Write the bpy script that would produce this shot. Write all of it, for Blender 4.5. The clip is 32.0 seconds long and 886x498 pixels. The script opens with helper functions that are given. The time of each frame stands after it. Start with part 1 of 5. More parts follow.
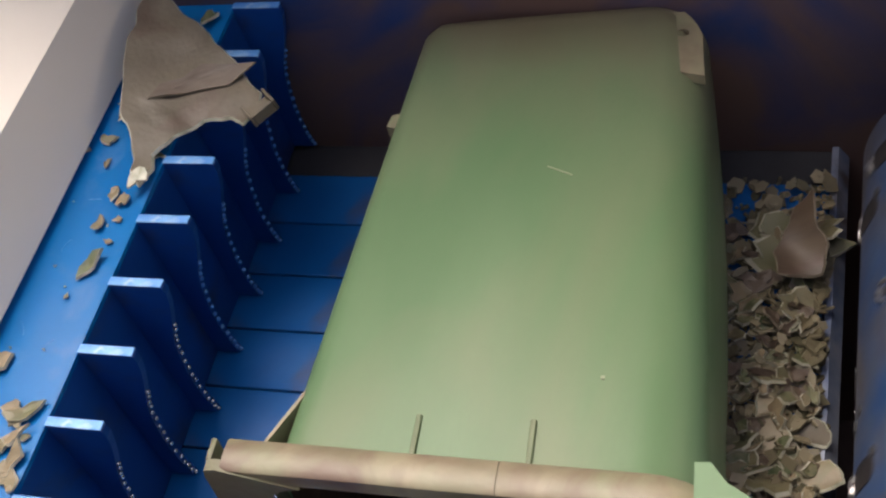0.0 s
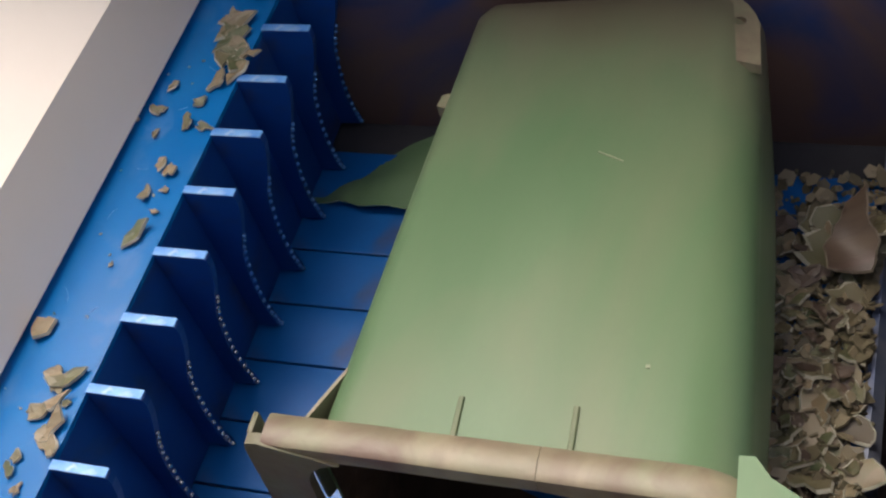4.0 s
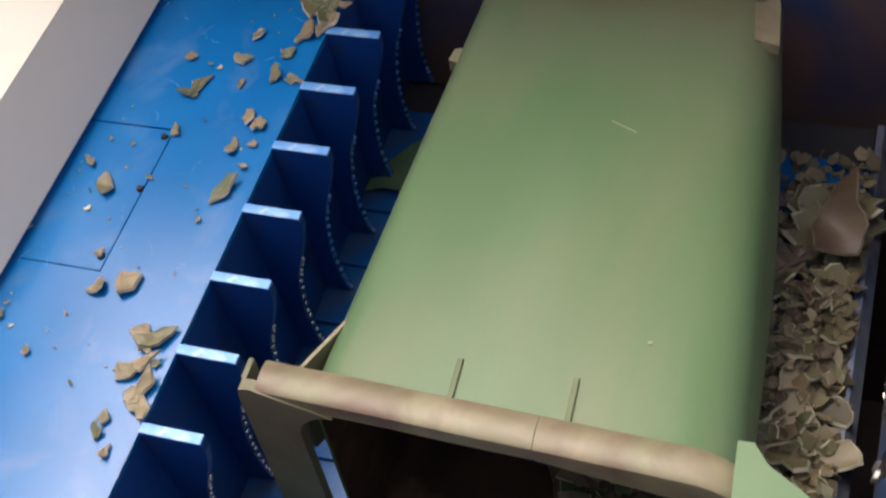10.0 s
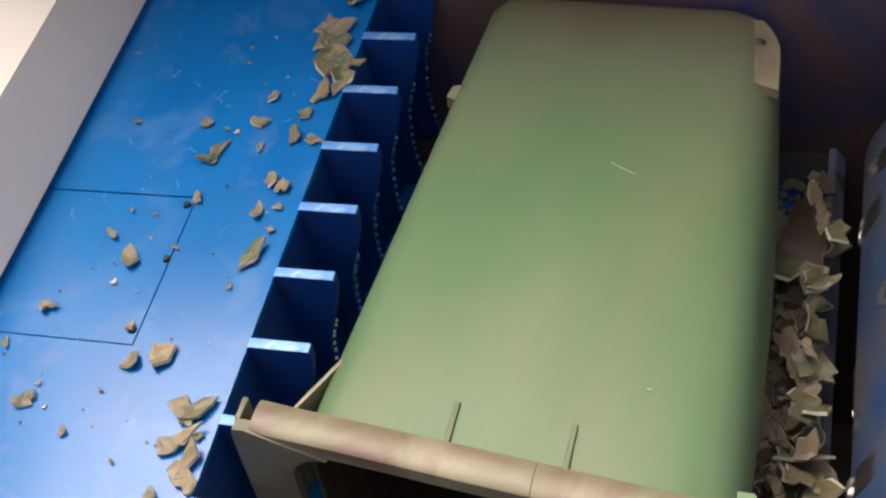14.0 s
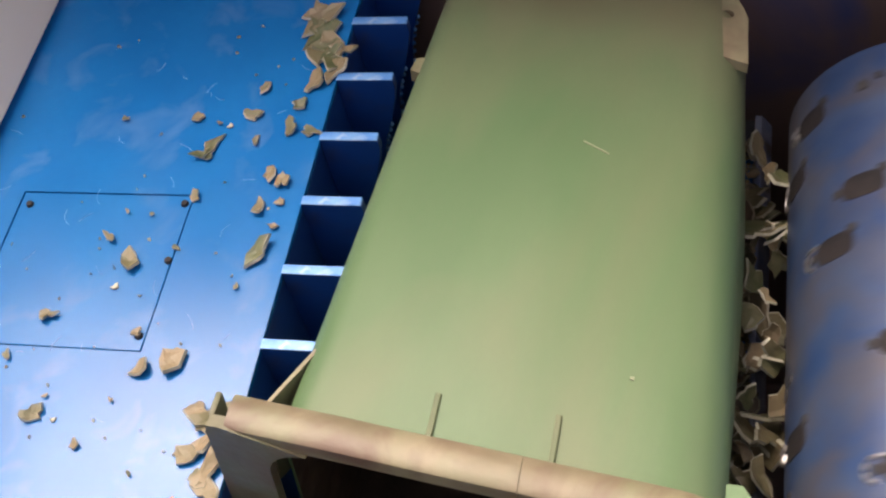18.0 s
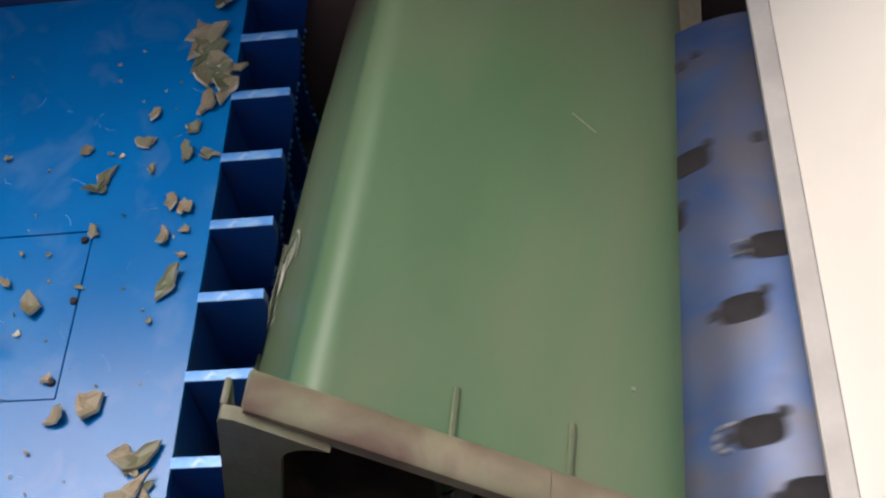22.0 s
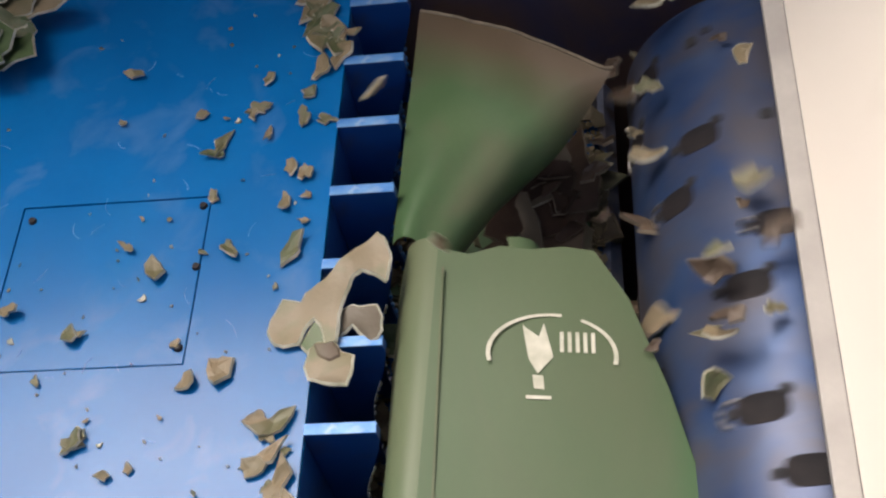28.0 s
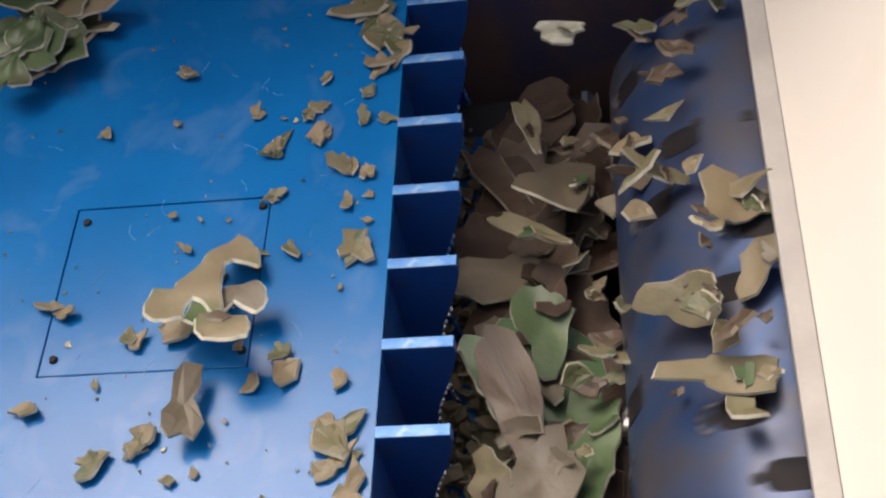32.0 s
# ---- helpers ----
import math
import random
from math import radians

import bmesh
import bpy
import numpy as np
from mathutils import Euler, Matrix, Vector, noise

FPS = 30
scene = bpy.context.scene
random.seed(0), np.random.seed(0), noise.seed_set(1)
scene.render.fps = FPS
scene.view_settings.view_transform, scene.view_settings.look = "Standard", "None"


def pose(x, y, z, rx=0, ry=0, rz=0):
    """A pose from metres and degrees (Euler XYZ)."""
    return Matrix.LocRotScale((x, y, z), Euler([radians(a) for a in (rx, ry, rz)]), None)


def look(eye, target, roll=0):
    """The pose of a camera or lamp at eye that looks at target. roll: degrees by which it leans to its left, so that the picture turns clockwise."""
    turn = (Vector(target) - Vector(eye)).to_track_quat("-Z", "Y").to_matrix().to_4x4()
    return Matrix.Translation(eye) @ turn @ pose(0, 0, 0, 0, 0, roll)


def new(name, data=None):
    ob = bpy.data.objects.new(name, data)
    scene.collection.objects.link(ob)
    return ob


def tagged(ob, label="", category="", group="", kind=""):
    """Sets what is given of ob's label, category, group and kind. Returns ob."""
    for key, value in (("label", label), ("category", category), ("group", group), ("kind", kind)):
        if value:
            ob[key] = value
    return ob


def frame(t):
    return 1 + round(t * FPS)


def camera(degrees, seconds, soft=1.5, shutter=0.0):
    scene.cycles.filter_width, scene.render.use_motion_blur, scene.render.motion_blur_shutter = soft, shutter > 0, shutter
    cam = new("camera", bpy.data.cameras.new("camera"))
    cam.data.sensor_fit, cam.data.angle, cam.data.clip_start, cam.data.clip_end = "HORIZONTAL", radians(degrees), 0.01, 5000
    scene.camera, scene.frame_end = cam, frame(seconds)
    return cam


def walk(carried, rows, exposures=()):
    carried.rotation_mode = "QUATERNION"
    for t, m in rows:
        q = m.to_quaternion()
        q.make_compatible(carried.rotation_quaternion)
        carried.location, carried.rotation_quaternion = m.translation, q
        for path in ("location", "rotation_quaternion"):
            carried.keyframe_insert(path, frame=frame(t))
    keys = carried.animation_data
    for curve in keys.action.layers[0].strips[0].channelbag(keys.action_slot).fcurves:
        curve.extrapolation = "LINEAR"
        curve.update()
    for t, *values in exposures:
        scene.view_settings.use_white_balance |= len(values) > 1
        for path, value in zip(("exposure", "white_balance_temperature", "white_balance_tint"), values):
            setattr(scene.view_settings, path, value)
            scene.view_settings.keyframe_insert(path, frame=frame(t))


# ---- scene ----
# ------------------------------------------------------------ camera
cam = camera(38.06, 32.0, soft=2.3, shutter=0.35)
PATH = [
    (0, (1.336, -1.793, 1.712), (0.728, -0.642, 0.193), -19.77),
    (0.5, (1.339, -1.800, 1.703), (0.710, -0.649, 0.193), -19.59),
    (1, (1.336, -1.805, 1.705), (0.698, -0.650, 0.202), -19.35),
    (1.5, (1.334, -1.804, 1.711), (0.679, -0.654, 0.211), -19.54),
    (2, (1.338, -1.800, 1.704), (0.679, -0.650, 0.206), -19.73),
    (2.5, (1.340, -1.788, 1.701), (0.677, -0.651, 0.195), -19.90),
    (3, (1.330, -1.790, 1.710), (0.658, -0.671, 0.195), -19.93),
    (3.5, (1.333, -1.787, 1.710), (0.662, -0.668, 0.195), -20.03),
    (4, (1.318, -1.790, 1.707), (0.656, -0.676, 0.183), -19.88),
    (4.5, (1.312, -1.789, 1.707), (0.649, -0.691, 0.173), -19.61),
    (6.5, (1.326, -1.791, 1.688), (0.669, -0.683, 0.158), -19.14),
    (7, (1.322, -1.789, 1.688), (0.673, -0.689, 0.148), -18.91),
    (7.5, (1.331, -1.780, 1.682), (0.683, -0.685, 0.139), -19.22),
    (8, (1.322, -1.774, 1.691), (0.699, -0.679, 0.138), -18.90),
    (8.5, (1.309, -1.770, 1.693), (0.702, -0.677, 0.131), -18.59),
    (9, (1.286, -1.780, 1.695), (0.732, -0.680, 0.119), -16.34),
    (9.5, (1.260, -1.798, 1.684), (0.665, -0.758, 0.083), -15.50),
    (10, (1.244, -1.787, 1.714), (0.660, -0.713, 0.131), -14.94),
    (10.5, (1.260, -1.801, 1.720), (0.641, -0.662, 0.197), -16.01),
    (11, (1.255, -1.810, 1.715), (0.678, -0.657, 0.186), -15.58),
    (11.5, (1.250, -1.807, 1.717), (0.686, -0.647, 0.188), -15.53),
    (12, (1.249, -1.814, 1.717), (0.697, -0.638, 0.197), -15.36),
    (12.5, (1.258, -1.813, 1.712), (0.704, -0.641, 0.189), -16.01),
    (13, (1.256, -1.812, 1.712), (0.695, -0.649, 0.185), -16.33),
    (13.5, (1.258, -1.810, 1.706), (0.703, -0.650, 0.175), -16.12),
    (15.5, (1.278, -1.782, 1.701), (0.757, -0.646, 0.139), -16.63),
    (16, (1.276, -1.785, 1.692), (0.828, -0.645, 0.110), -14.79),
    (16.5, (1.277, -1.771, 1.704), (0.829, -0.641, 0.116), -15.37),
    (17, (1.287, -1.768, 1.708), (0.821, -0.632, 0.129), -15.99),
    (17.5, (1.286, -1.770, 1.712), (0.825, -0.634, 0.131), -15.97),
    (18, (1.287, -1.770, 1.715), (0.820, -0.640, 0.133), -16.25),
    (18.5, (1.294, -1.759, 1.702), (0.843, -0.618, 0.122), -15.98),
    (19, (1.301, -1.752, 1.671), (0.925, -0.589, 0.089), -14.52),
    (19.5, (1.297, -1.764, 1.680), (0.965, -0.586, 0.098), -14.20),
    (20, (1.319, -1.748, 1.693), (0.982, -0.591, 0.096), -14.70),
    (20.5, (1.313, -1.759, 1.670), (1.022, -0.586, 0.077), -13.61),
    (21, (1.319, -1.766, 1.669), (1.041, -0.596, 0.071), -13.71),
    (21.5, (1.317, -1.769, 1.661), (1.054, -0.583, 0.072), -13.51),
    (22, (1.319, -1.775, 1.657), (1.063, -0.585, 0.070), -13.52),
    (22.5, (1.321, -1.768, 1.654), (1.068, -0.583, 0.063), -13.33),
    (23, (1.317, -1.775, 1.648), (1.070, -0.589, 0.056), -13.27),
    (23.5, (1.325, -1.777, 1.655), (1.070, -0.598, 0.060), -13.76),
    (24, (1.321, -1.771, 1.661), (1.068, -0.597, 0.061), -13.65),
    (24.5, (1.314, -1.772, 1.664), (1.060, -0.601, 0.063), -13.69),
    (25, (1.318, -1.773, 1.664), (1.064, -0.605, 0.061), -13.63),
    (25.5, (1.342, -1.769, 1.658), (1.056, -0.602, 0.059), -15.31),
    (27.5, (1.333, -1.764, 1.685), (1.058, -0.626, 0.064), -14.53),
    (28, (1.338, -1.770, 1.677), (1.051, -0.626, 0.062), -14.71),
    (28.5, (1.338, -1.768, 1.682), (1.046, -0.632, 0.062), -14.90),
    (29, (1.336, -1.770, 1.675), (1.057, -0.634, 0.053), -14.29),
    (29.5, (1.344, -1.775, 1.662), (1.062, -0.633, 0.045), -14.19),
    (30, (1.356, -1.782, 1.645), (1.074, -0.624, 0.040), -14.61),
    (30.5, (1.363, -1.776, 1.639), (1.084, -0.610, 0.038), -14.51),
    (31, (1.365, -1.785, 1.621), (1.079, -0.605, 0.031), -14.69),
    (31.5, (1.373, -1.773, 1.642), (1.076, -0.611, 0.041), -14.91),
    (32, (1.372, -1.778, 1.628), (1.083, -0.602, 0.036), -14.66),
]

walk(cam, [(t, look(e, g, r)) for t, e, g, r in PATH], exposures=[
    (0, 0.14, 6400, 13), (2, 0.14, 6400, 13), (4, 0.0, 6350, 13), (8, 0.08, 6400, 13), (9, 0.18, 6450, 13), (10, 0.08, 6450, 13), (11, 0.0, 6350, 12), (13, 0.07, 6400, 13),
    (16, 0.40, 6850, 16), (18.3, 0.40, 6950, 17), (19, 0.12, 6900, 17), (20, 0.10, 6700, 16), (20.8, -0.36, 6350, 12), (22, -0.34, 6020, 12), (24, -0.44, 6020, 12), (28, -0.36, 6350, 12), (32, -0.31, 6480, 13)])

# ------------------------------------------------------------ light
world = bpy.data.worlds.new("world")
scene.world = world
world.use_nodes = True
wn = world.node_tree
sky = wn.nodes.new("ShaderNodeTexSky")
sky.sky_type, sky.sun_disc = "NISHITA", False
sky.sun_elevation, sky.sun_rotation = radians(66), radians(-52)
sky.air_density, sky.dust_density, sky.ozone_density = 0.7, 8.0, 0.3
wn.links.new(sky.outputs[0], wn.nodes["Background"].inputs[0])
wn.nodes["Background"].inputs[1].default_value = 0.215
lamp = bpy.data.lights.new("sun", "SUN")
lamp.energy, lamp.angle, lamp.color = 2.0, radians(32), (1.0, 0.93, 0.82)
sun = new("sun", lamp)
sun.matrix_world = look((-0.72, 0.57, 2.1), (0, 0, 0))

# ------------------------------------------------------------ materials


def mat(name, c1, c2, rough=0.5, metal=0.0, scale=6.0, bump=0.15, fine=90.0, c3=None, s3=3.0, k3=(0.55, 0.7),
        rand=0.0, coat=0.0, stretch=(1, 1, 1), bump_d=0.004, rough_var=0.12, spec=0.5, foot=(), speck=0.82, island=False):
    """Two-scale procedural surface: c1 to c2 by a broad noise, c3 as stains, fine relief as bump."""
    m = bpy.data.materials.new(name)
    m.use_nodes = True
    n, l = m.node_tree.nodes, m.node_tree.links
    b = n["Principled BSDF"]
    co = n.new("ShaderNodeTexCoord")
    mp = n.new("ShaderNodeMapping")
    mp.inputs["Scale"].default_value = stretch
    l.new(co.outputs["Object"], mp.inputs[0])

    def nz(s, d=5.0, dist=0.0):
        t = n.new("ShaderNodeTexNoise")
        t.inputs["Scale"].default_value, t.inputs["Detail"].default_value, t.inputs["Distortion"].default_value = s, d, dist
        l.new(mp.outputs[0], t.inputs["Vector"])
        return t.outputs["Fac"]

    def ramp(fac, a, z, top=1.0):
        r = n.new("ShaderNodeMapRange")
        r.inputs[1].default_value, r.inputs[2].default_value, r.inputs[4].default_value = a, z, top
        l.new(fac, r.inputs[0])
        return r.outputs[0]

    def mix(fac, a, z):
        x = n.new("ShaderNodeMix")
        x.data_type = "RGBA"
        for sock, v in ((x.inputs[6], a), (x.inputs[7], z)):
            if isinstance(v, tuple):
                sock.default_value = (*v, 1)
            else:
                l.new(v, sock)
        l.new(fac, x.inputs[0])
        return x.outputs[2]

    big, small = nz(scale), nz(fine, 3)
    fac = ramp(big, 0.35, 0.65)
    if rand:
        oi = n.new("ShaderNodeObjectInfo")
        ad = n.new("ShaderNodeMath")
        ad.operation = "MULTIPLY_ADD"
        ad.inputs[1].default_value = 1.0 - rand
        mu = n.new("ShaderNodeMath")
        mu.operation = "MULTIPLY"
        mu.inputs[1].default_value = rand
        if island:
            geo = n.new("ShaderNodeNewGeometry")
            l.new(geo.outputs["Random Per Island"], mu.inputs[0])
        else:
            l.new(oi.outputs["Random"], mu.inputs[0])
        l.new(fac, ad.inputs[0])
        l.new(mu.outputs[0], ad.inputs[2])
        fac = ad.outputs[0]
    col = mix(fac, c1, c2)
    col = mix(ramp(small, 0.3, 0.8, 0.4), col, tuple(min(1, v * speck) for v in c2))
    if c3:
        col = mix(ramp(nz(s3, 8, 0.6), *k3), col, c3)
    for low, high, tint, way, rough_edge in foot:
        ad2, dp = n.new("ShaderNodeMath"), n.new("ShaderNodeVectorMath")
        ad2.operation, dp.operation = "MULTIPLY_ADD", "DOT_PRODUCT"
        ad2.inputs[1].default_value, dp.inputs[1].default_value = rough_edge, way
        l.new(co.outputs["Object"], dp.inputs[0])
        l.new(nz(5, 6, 0.5), ad2.inputs[0])
        l.new(dp.outputs["Value"], ad2.inputs[2])
        col = mix(ramp(ad2.outputs[0], low, high), col, tint)
    l.new(col, b.inputs["Base Color"])
    b.inputs["Specular IOR Level"].default_value = spec
    b.inputs["Metallic"].default_value = metal
    rr = n.new("ShaderNodeMapRange")
    rr.inputs[3].default_value, rr.inputs[4].default_value = max(0.03, rough - rough_var), min(1, rough + rough_var)
    l.new(nz(scale * 2.3, 4), rr.inputs[0])
    l.new(rr.outputs[0], b.inputs["Roughness"])
    b.inputs["Coat Weight"].default_value = coat
    if bump:
        bp = n.new("ShaderNodeBump")
        bp.inputs["Strength"].default_value, bp.inputs["Distance"].default_value = bump, bump_d
        l.new(small, bp.inputs["Height"])
        l.new(bp.outputs[0], b.inputs["Normal"])
    return m


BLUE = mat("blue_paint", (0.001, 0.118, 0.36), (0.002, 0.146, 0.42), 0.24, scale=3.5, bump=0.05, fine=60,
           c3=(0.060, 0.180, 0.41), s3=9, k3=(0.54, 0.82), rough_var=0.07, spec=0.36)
# Darker copy of blue_paint: the shade between the fins is put into the colour.
BLUE_SHADED = mat("blue_paint_shaded", (0.004, 0.045, 0.22), (0.006, 0.065, 0.29), 0.4, scale=4, bump=0.08, fine=60,
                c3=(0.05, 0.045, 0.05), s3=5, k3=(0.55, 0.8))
# Blue paint with the floor's shade mixed into its colour, plus duller patches.
BLUE_FLOOR = mat("shaded_floor_blue_paint", (0.002, 0.082, 0.29), (0.004, 0.105, 0.35), 0.32, scale=4, bump=0.06, fine=60,
                 c3=(0.055, 0.075, 0.15), s3=6, k3=(0.55, 0.8), spec=0.36)
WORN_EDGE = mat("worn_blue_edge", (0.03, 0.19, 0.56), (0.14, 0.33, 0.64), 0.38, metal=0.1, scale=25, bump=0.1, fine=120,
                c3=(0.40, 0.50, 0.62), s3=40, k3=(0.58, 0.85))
BLUE_RUST = mat("rusty_blue_wall", (0.010, 0.035, 0.13), (0.014, 0.050, 0.18), 0.6, scale=3, bump=0.2, fine=70,
                c3=(0.140, 0.086, 0.070), s3=2.2, k3=(0.34, 0.52))
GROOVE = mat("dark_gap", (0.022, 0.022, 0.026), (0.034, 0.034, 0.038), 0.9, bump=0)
CREAM = mat("cream_paint", (0.78, 0.725, 0.63), (0.81, 0.755, 0.66), 0.55, scale=2, bump=0.0, fine=50, speck=0.98,
            c3=(0.70, 0.64, 0.54), s3=4, k3=(0.6, 0.9))
BEAD = mat("glinting_weld_bead", (0.62, 0.66, 0.72), (0.74, 0.76, 0.80), 0.2, metal=0.8, scale=40, bump=0)
GREY_EDGE = mat("grey_primer_edge", (0.36, 0.34, 0.31), (0.44, 0.42, 0.38), 0.6, scale=12, bump=0.1)
GREEN = mat("faded_green_plastic", (0.078, 0.144, 0.066), (0.110, 0.174, 0.088), 0.40, spec=0.42, scale=4, bump=0.02, fine=140,
            c3=(0.162, 0.168, 0.100), s3=2.3, k3=(0.44, 0.72), stretch=(1, 0.35, 1), rough_var=0.07,
            foot=((1.02, 1.20, (0.126, 0.113, 0.068), (0, 1, 0), 0.22),))
GREEN_PLAIN = mat("green_plastic", (0.082, 0.160, 0.073), (0.118, 0.192, 0.098), 0.40, spec=0.42, scale=4, bump=0.02, fine=140,
                  c3=(0.165, 0.188, 0.105), s3=2.2, k3=(0.48, 0.80), stretch=(1, 0.35, 1), rough_var=0.07)
DIRTY = mat("dirty_green_rim", (0.165, 0.175, 0.098), (0.235, 0.205, 0.130), 0.5, scale=11, bump=0.3, fine=60,
            c3=(0.130, 0.088, 0.060), s3=8, k3=(0.46, 0.68))
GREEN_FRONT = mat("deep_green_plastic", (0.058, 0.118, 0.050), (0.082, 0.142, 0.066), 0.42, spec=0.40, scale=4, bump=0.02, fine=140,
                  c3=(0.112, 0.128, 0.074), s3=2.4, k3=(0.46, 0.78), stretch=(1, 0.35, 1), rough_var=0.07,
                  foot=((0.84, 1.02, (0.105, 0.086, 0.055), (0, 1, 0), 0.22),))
RIM_BROWN = mat("brown_stained_lip", (0.098, 0.112, 0.058), (0.140, 0.144, 0.082), 0.55, scale=12, bump=0.45, fine=60,
                c3=(0.116, 0.082, 0.052), s3=5, k3=(0.50, 0.66))
INSIDE = mat("brown_stained_inside", (0.040, 0.026, 0.018), (0.072, 0.046, 0.032), 0.6, scale=9, bump=0.35, spec=0.25,
             c3=(0.105, 0.066, 0.045), s3=7, k3=(0.56, 0.68))
BROWN = mat("brown_torn_plastic", (0.060, 0.040, 0.027), (0.110, 0.078, 0.050), 0.5, scale=9, bump=0.3, fine=70, c3=(0.09, 0.055, 0.04), s3=7, stretch=(0.4, 2, 1))
CHIP = mat("shredded_plastic", (0.045, 0.082, 0.028), (0.25, 0.186, 0.112), 0.5, scale=14, bump=0.3, fine=120, rand=0.8)
CHIP_LIGHT = mat("torn_pale_plastic", (0.120, 0.112, 0.058), (0.200, 0.166, 0.098), 0.5, scale=12, bump=0.3, fine=120)
OLIVE = mat("torn_dark_green_plastic", (0.046, 0.080, 0.030), (0.090, 0.135, 0.055), 0.45, scale=8, bump=0.25, fine=90, c3=(0.13, 0.115, 0.07), s3=6)
FOOT_GREEN = mat("foot_green_plastic", (0.062, 0.125, 0.050), (0.095, 0.158, 0.070), 0.40, spec=0.42, scale=5, bump=0.03, fine=140, c3=(0.12, 0.125, 0.070), s3=4, k3=(0.5, 0.75), rough_var=0.07,
                 foot=((0.06, 0.20, (0.130, 0.098, 0.062), (0.52, 1, 0), 0.10),))
OLIVE_RIB = mat("dull_green_plastic", (0.085, 0.115, 0.055), (0.125, 0.145, 0.075), 0.5, scale=14, bump=0.2, fine=90, c3=(0.13, 0.11, 0.07), s3=9)
TAN = mat("brownish_tan_plastic", (0.105, 0.088, 0.060), (0.150, 0.125, 0.085), 0.5, scale=7, bump=0.25, fine=90, c3=(0.09, 0.06, 0.042), s3=5)
TAN_PALE = mat("pale_tan_plastic", (0.200, 0.165, 0.100), (0.270, 0.220, 0.140), 0.5, scale=9, bump=0.25, fine=90, c3=(0.16, 0.165, 0.085), s3=11, k3=(0.5, 0.66))
TORN = mat("whitened_torn_edge", (0.28, 0.29, 0.19), (0.66, 0.66, 0.54), 0.5, scale=28, bump=0.2)
TORN_MID = mat("pale_torn_edge", (0.24, 0.23, 0.155), (0.56, 0.54, 0.43), 0.5, scale=28, bump=0.2)
TORN_DARK = mat("dull_torn_edge", (0.10, 0.080, 0.055), (0.26, 0.22, 0.16), 0.5, scale=28, bump=0.2)
SCUFF = mat("pale_scratch", (0.20, 0.23, 0.145), (0.27, 0.29, 0.19), 0.5, scale=30, bump=0)
PRINT = mat("pale_print", (0.42, 0.43, 0.32), (0.62, 0.61, 0.50), 0.5, scale=30, bump=0)
STEEL = mat("worn_rotor_steel", (0.020, 0.054, 0.160), (0.060, 0.098, 0.195), 0.38, metal=0.4, scale=7, bump=0.14, fine=45,
            c3=(0.084, 0.083, 0.104), s3=6.5, k3=(0.42, 0.66), rough_var=0.1,
            foot=((0.30, 0.44, (0.135, 0.118, 0.118), (-0.08, 0.05, -0.76), 0.55),))
# Dark steel for bolts and shaft; its dark also paints the pockets' shade.
POCKET = mat("dark_steel_and_pocket_shade", (0.012, 0.011, 0.013), (0.026, 0.022, 0.022), 0.7, metal=0.0, spec=0.2, scale=20, bump=0.3)
LEDGE = mat("scuffed_blue_steel", (0.10, 0.14, 0.25), (0.24, 0.26, 0.32), 0.4, metal=0.3, scale=14, bump=0.15, c3=(0.08, 0.06, 0.055), s3=9)
BRIGHT = mat("bright_knife_steel", (0.36, 0.35, 0.34), (0.62, 0.60, 0.57), 0.3, metal=0.9, scale=30, bump=0.1)
GRIME = mat("brown_black_grime", (0.095, 0.066, 0.058), (0.150, 0.105, 0.090), 0.8, scale=6, bump=0.4)

# ------------------------------------------------------------ mesh helpers


def mesh_of(name, bm, material, smooth=False, second=None):
    me = bpy.data.meshes.new(name)
    bmesh.ops.recalc_face_normals(bm, faces=bm.faces)
    bm.to_mesh(me)
    bm.free()
    me.materials.append(material)
    if second:
        me.materials.append(second)
    if smooth:
        me.shade_smooth()
        me.set_sharp_from_angle(angle=radians(42))
    return me


def part(name, bm, material, parent, label="", smooth=False, second=None):
    ob = new(name, mesh_of(name, bm, material, smooth, second))
    ob.parent = parent
    if label:
        ob["label"] = label
    return ob


def box(bm, x0, x1, y0, y1, z0, z1, bevel=0.0):
    r = bmesh.ops.create_cube(bm, size=1.0)
    vs = r["verts"]
    bmesh.ops.scale(bm, vec=(x1 - x0, y1 - y0, z1 - z0), verts=vs)
    bmesh.ops.translate(bm, vec=((x0 + x1) / 2, (y0 + y1) / 2, (z0 + z1) / 2), verts=vs)
    if bevel:
        es = list({e for v in vs for e in v.link_edges})
        bmesh.ops.bevel(bm, geom=es, offset=bevel, segments=2, affect="EDGES", profile=0.5)
    return bm


def prism(bm, outline, a, b, axis="y"):
    """Extrudes a closed outline of 2D points from a to b along an axis (outline in the other two axes)."""
    def at(u, v, w):
        return {"y": (u, w, v), "z": (u, v, w), "x": (w, u, v)}[axis]
    lo = [bm.verts.new(at(u, v, a)) for u, v in outline]
    hi = [bm.verts.new(at(u, v, b)) for u, v in outline]
    n = len(outline)
    bm.faces.new(lo), bm.faces.new(list(reversed(hi)))
    for k in range(n):
        bm.faces.new((lo[k], hi[k], hi[(k + 1) % n], lo[(k + 1) % n]))
    return bm


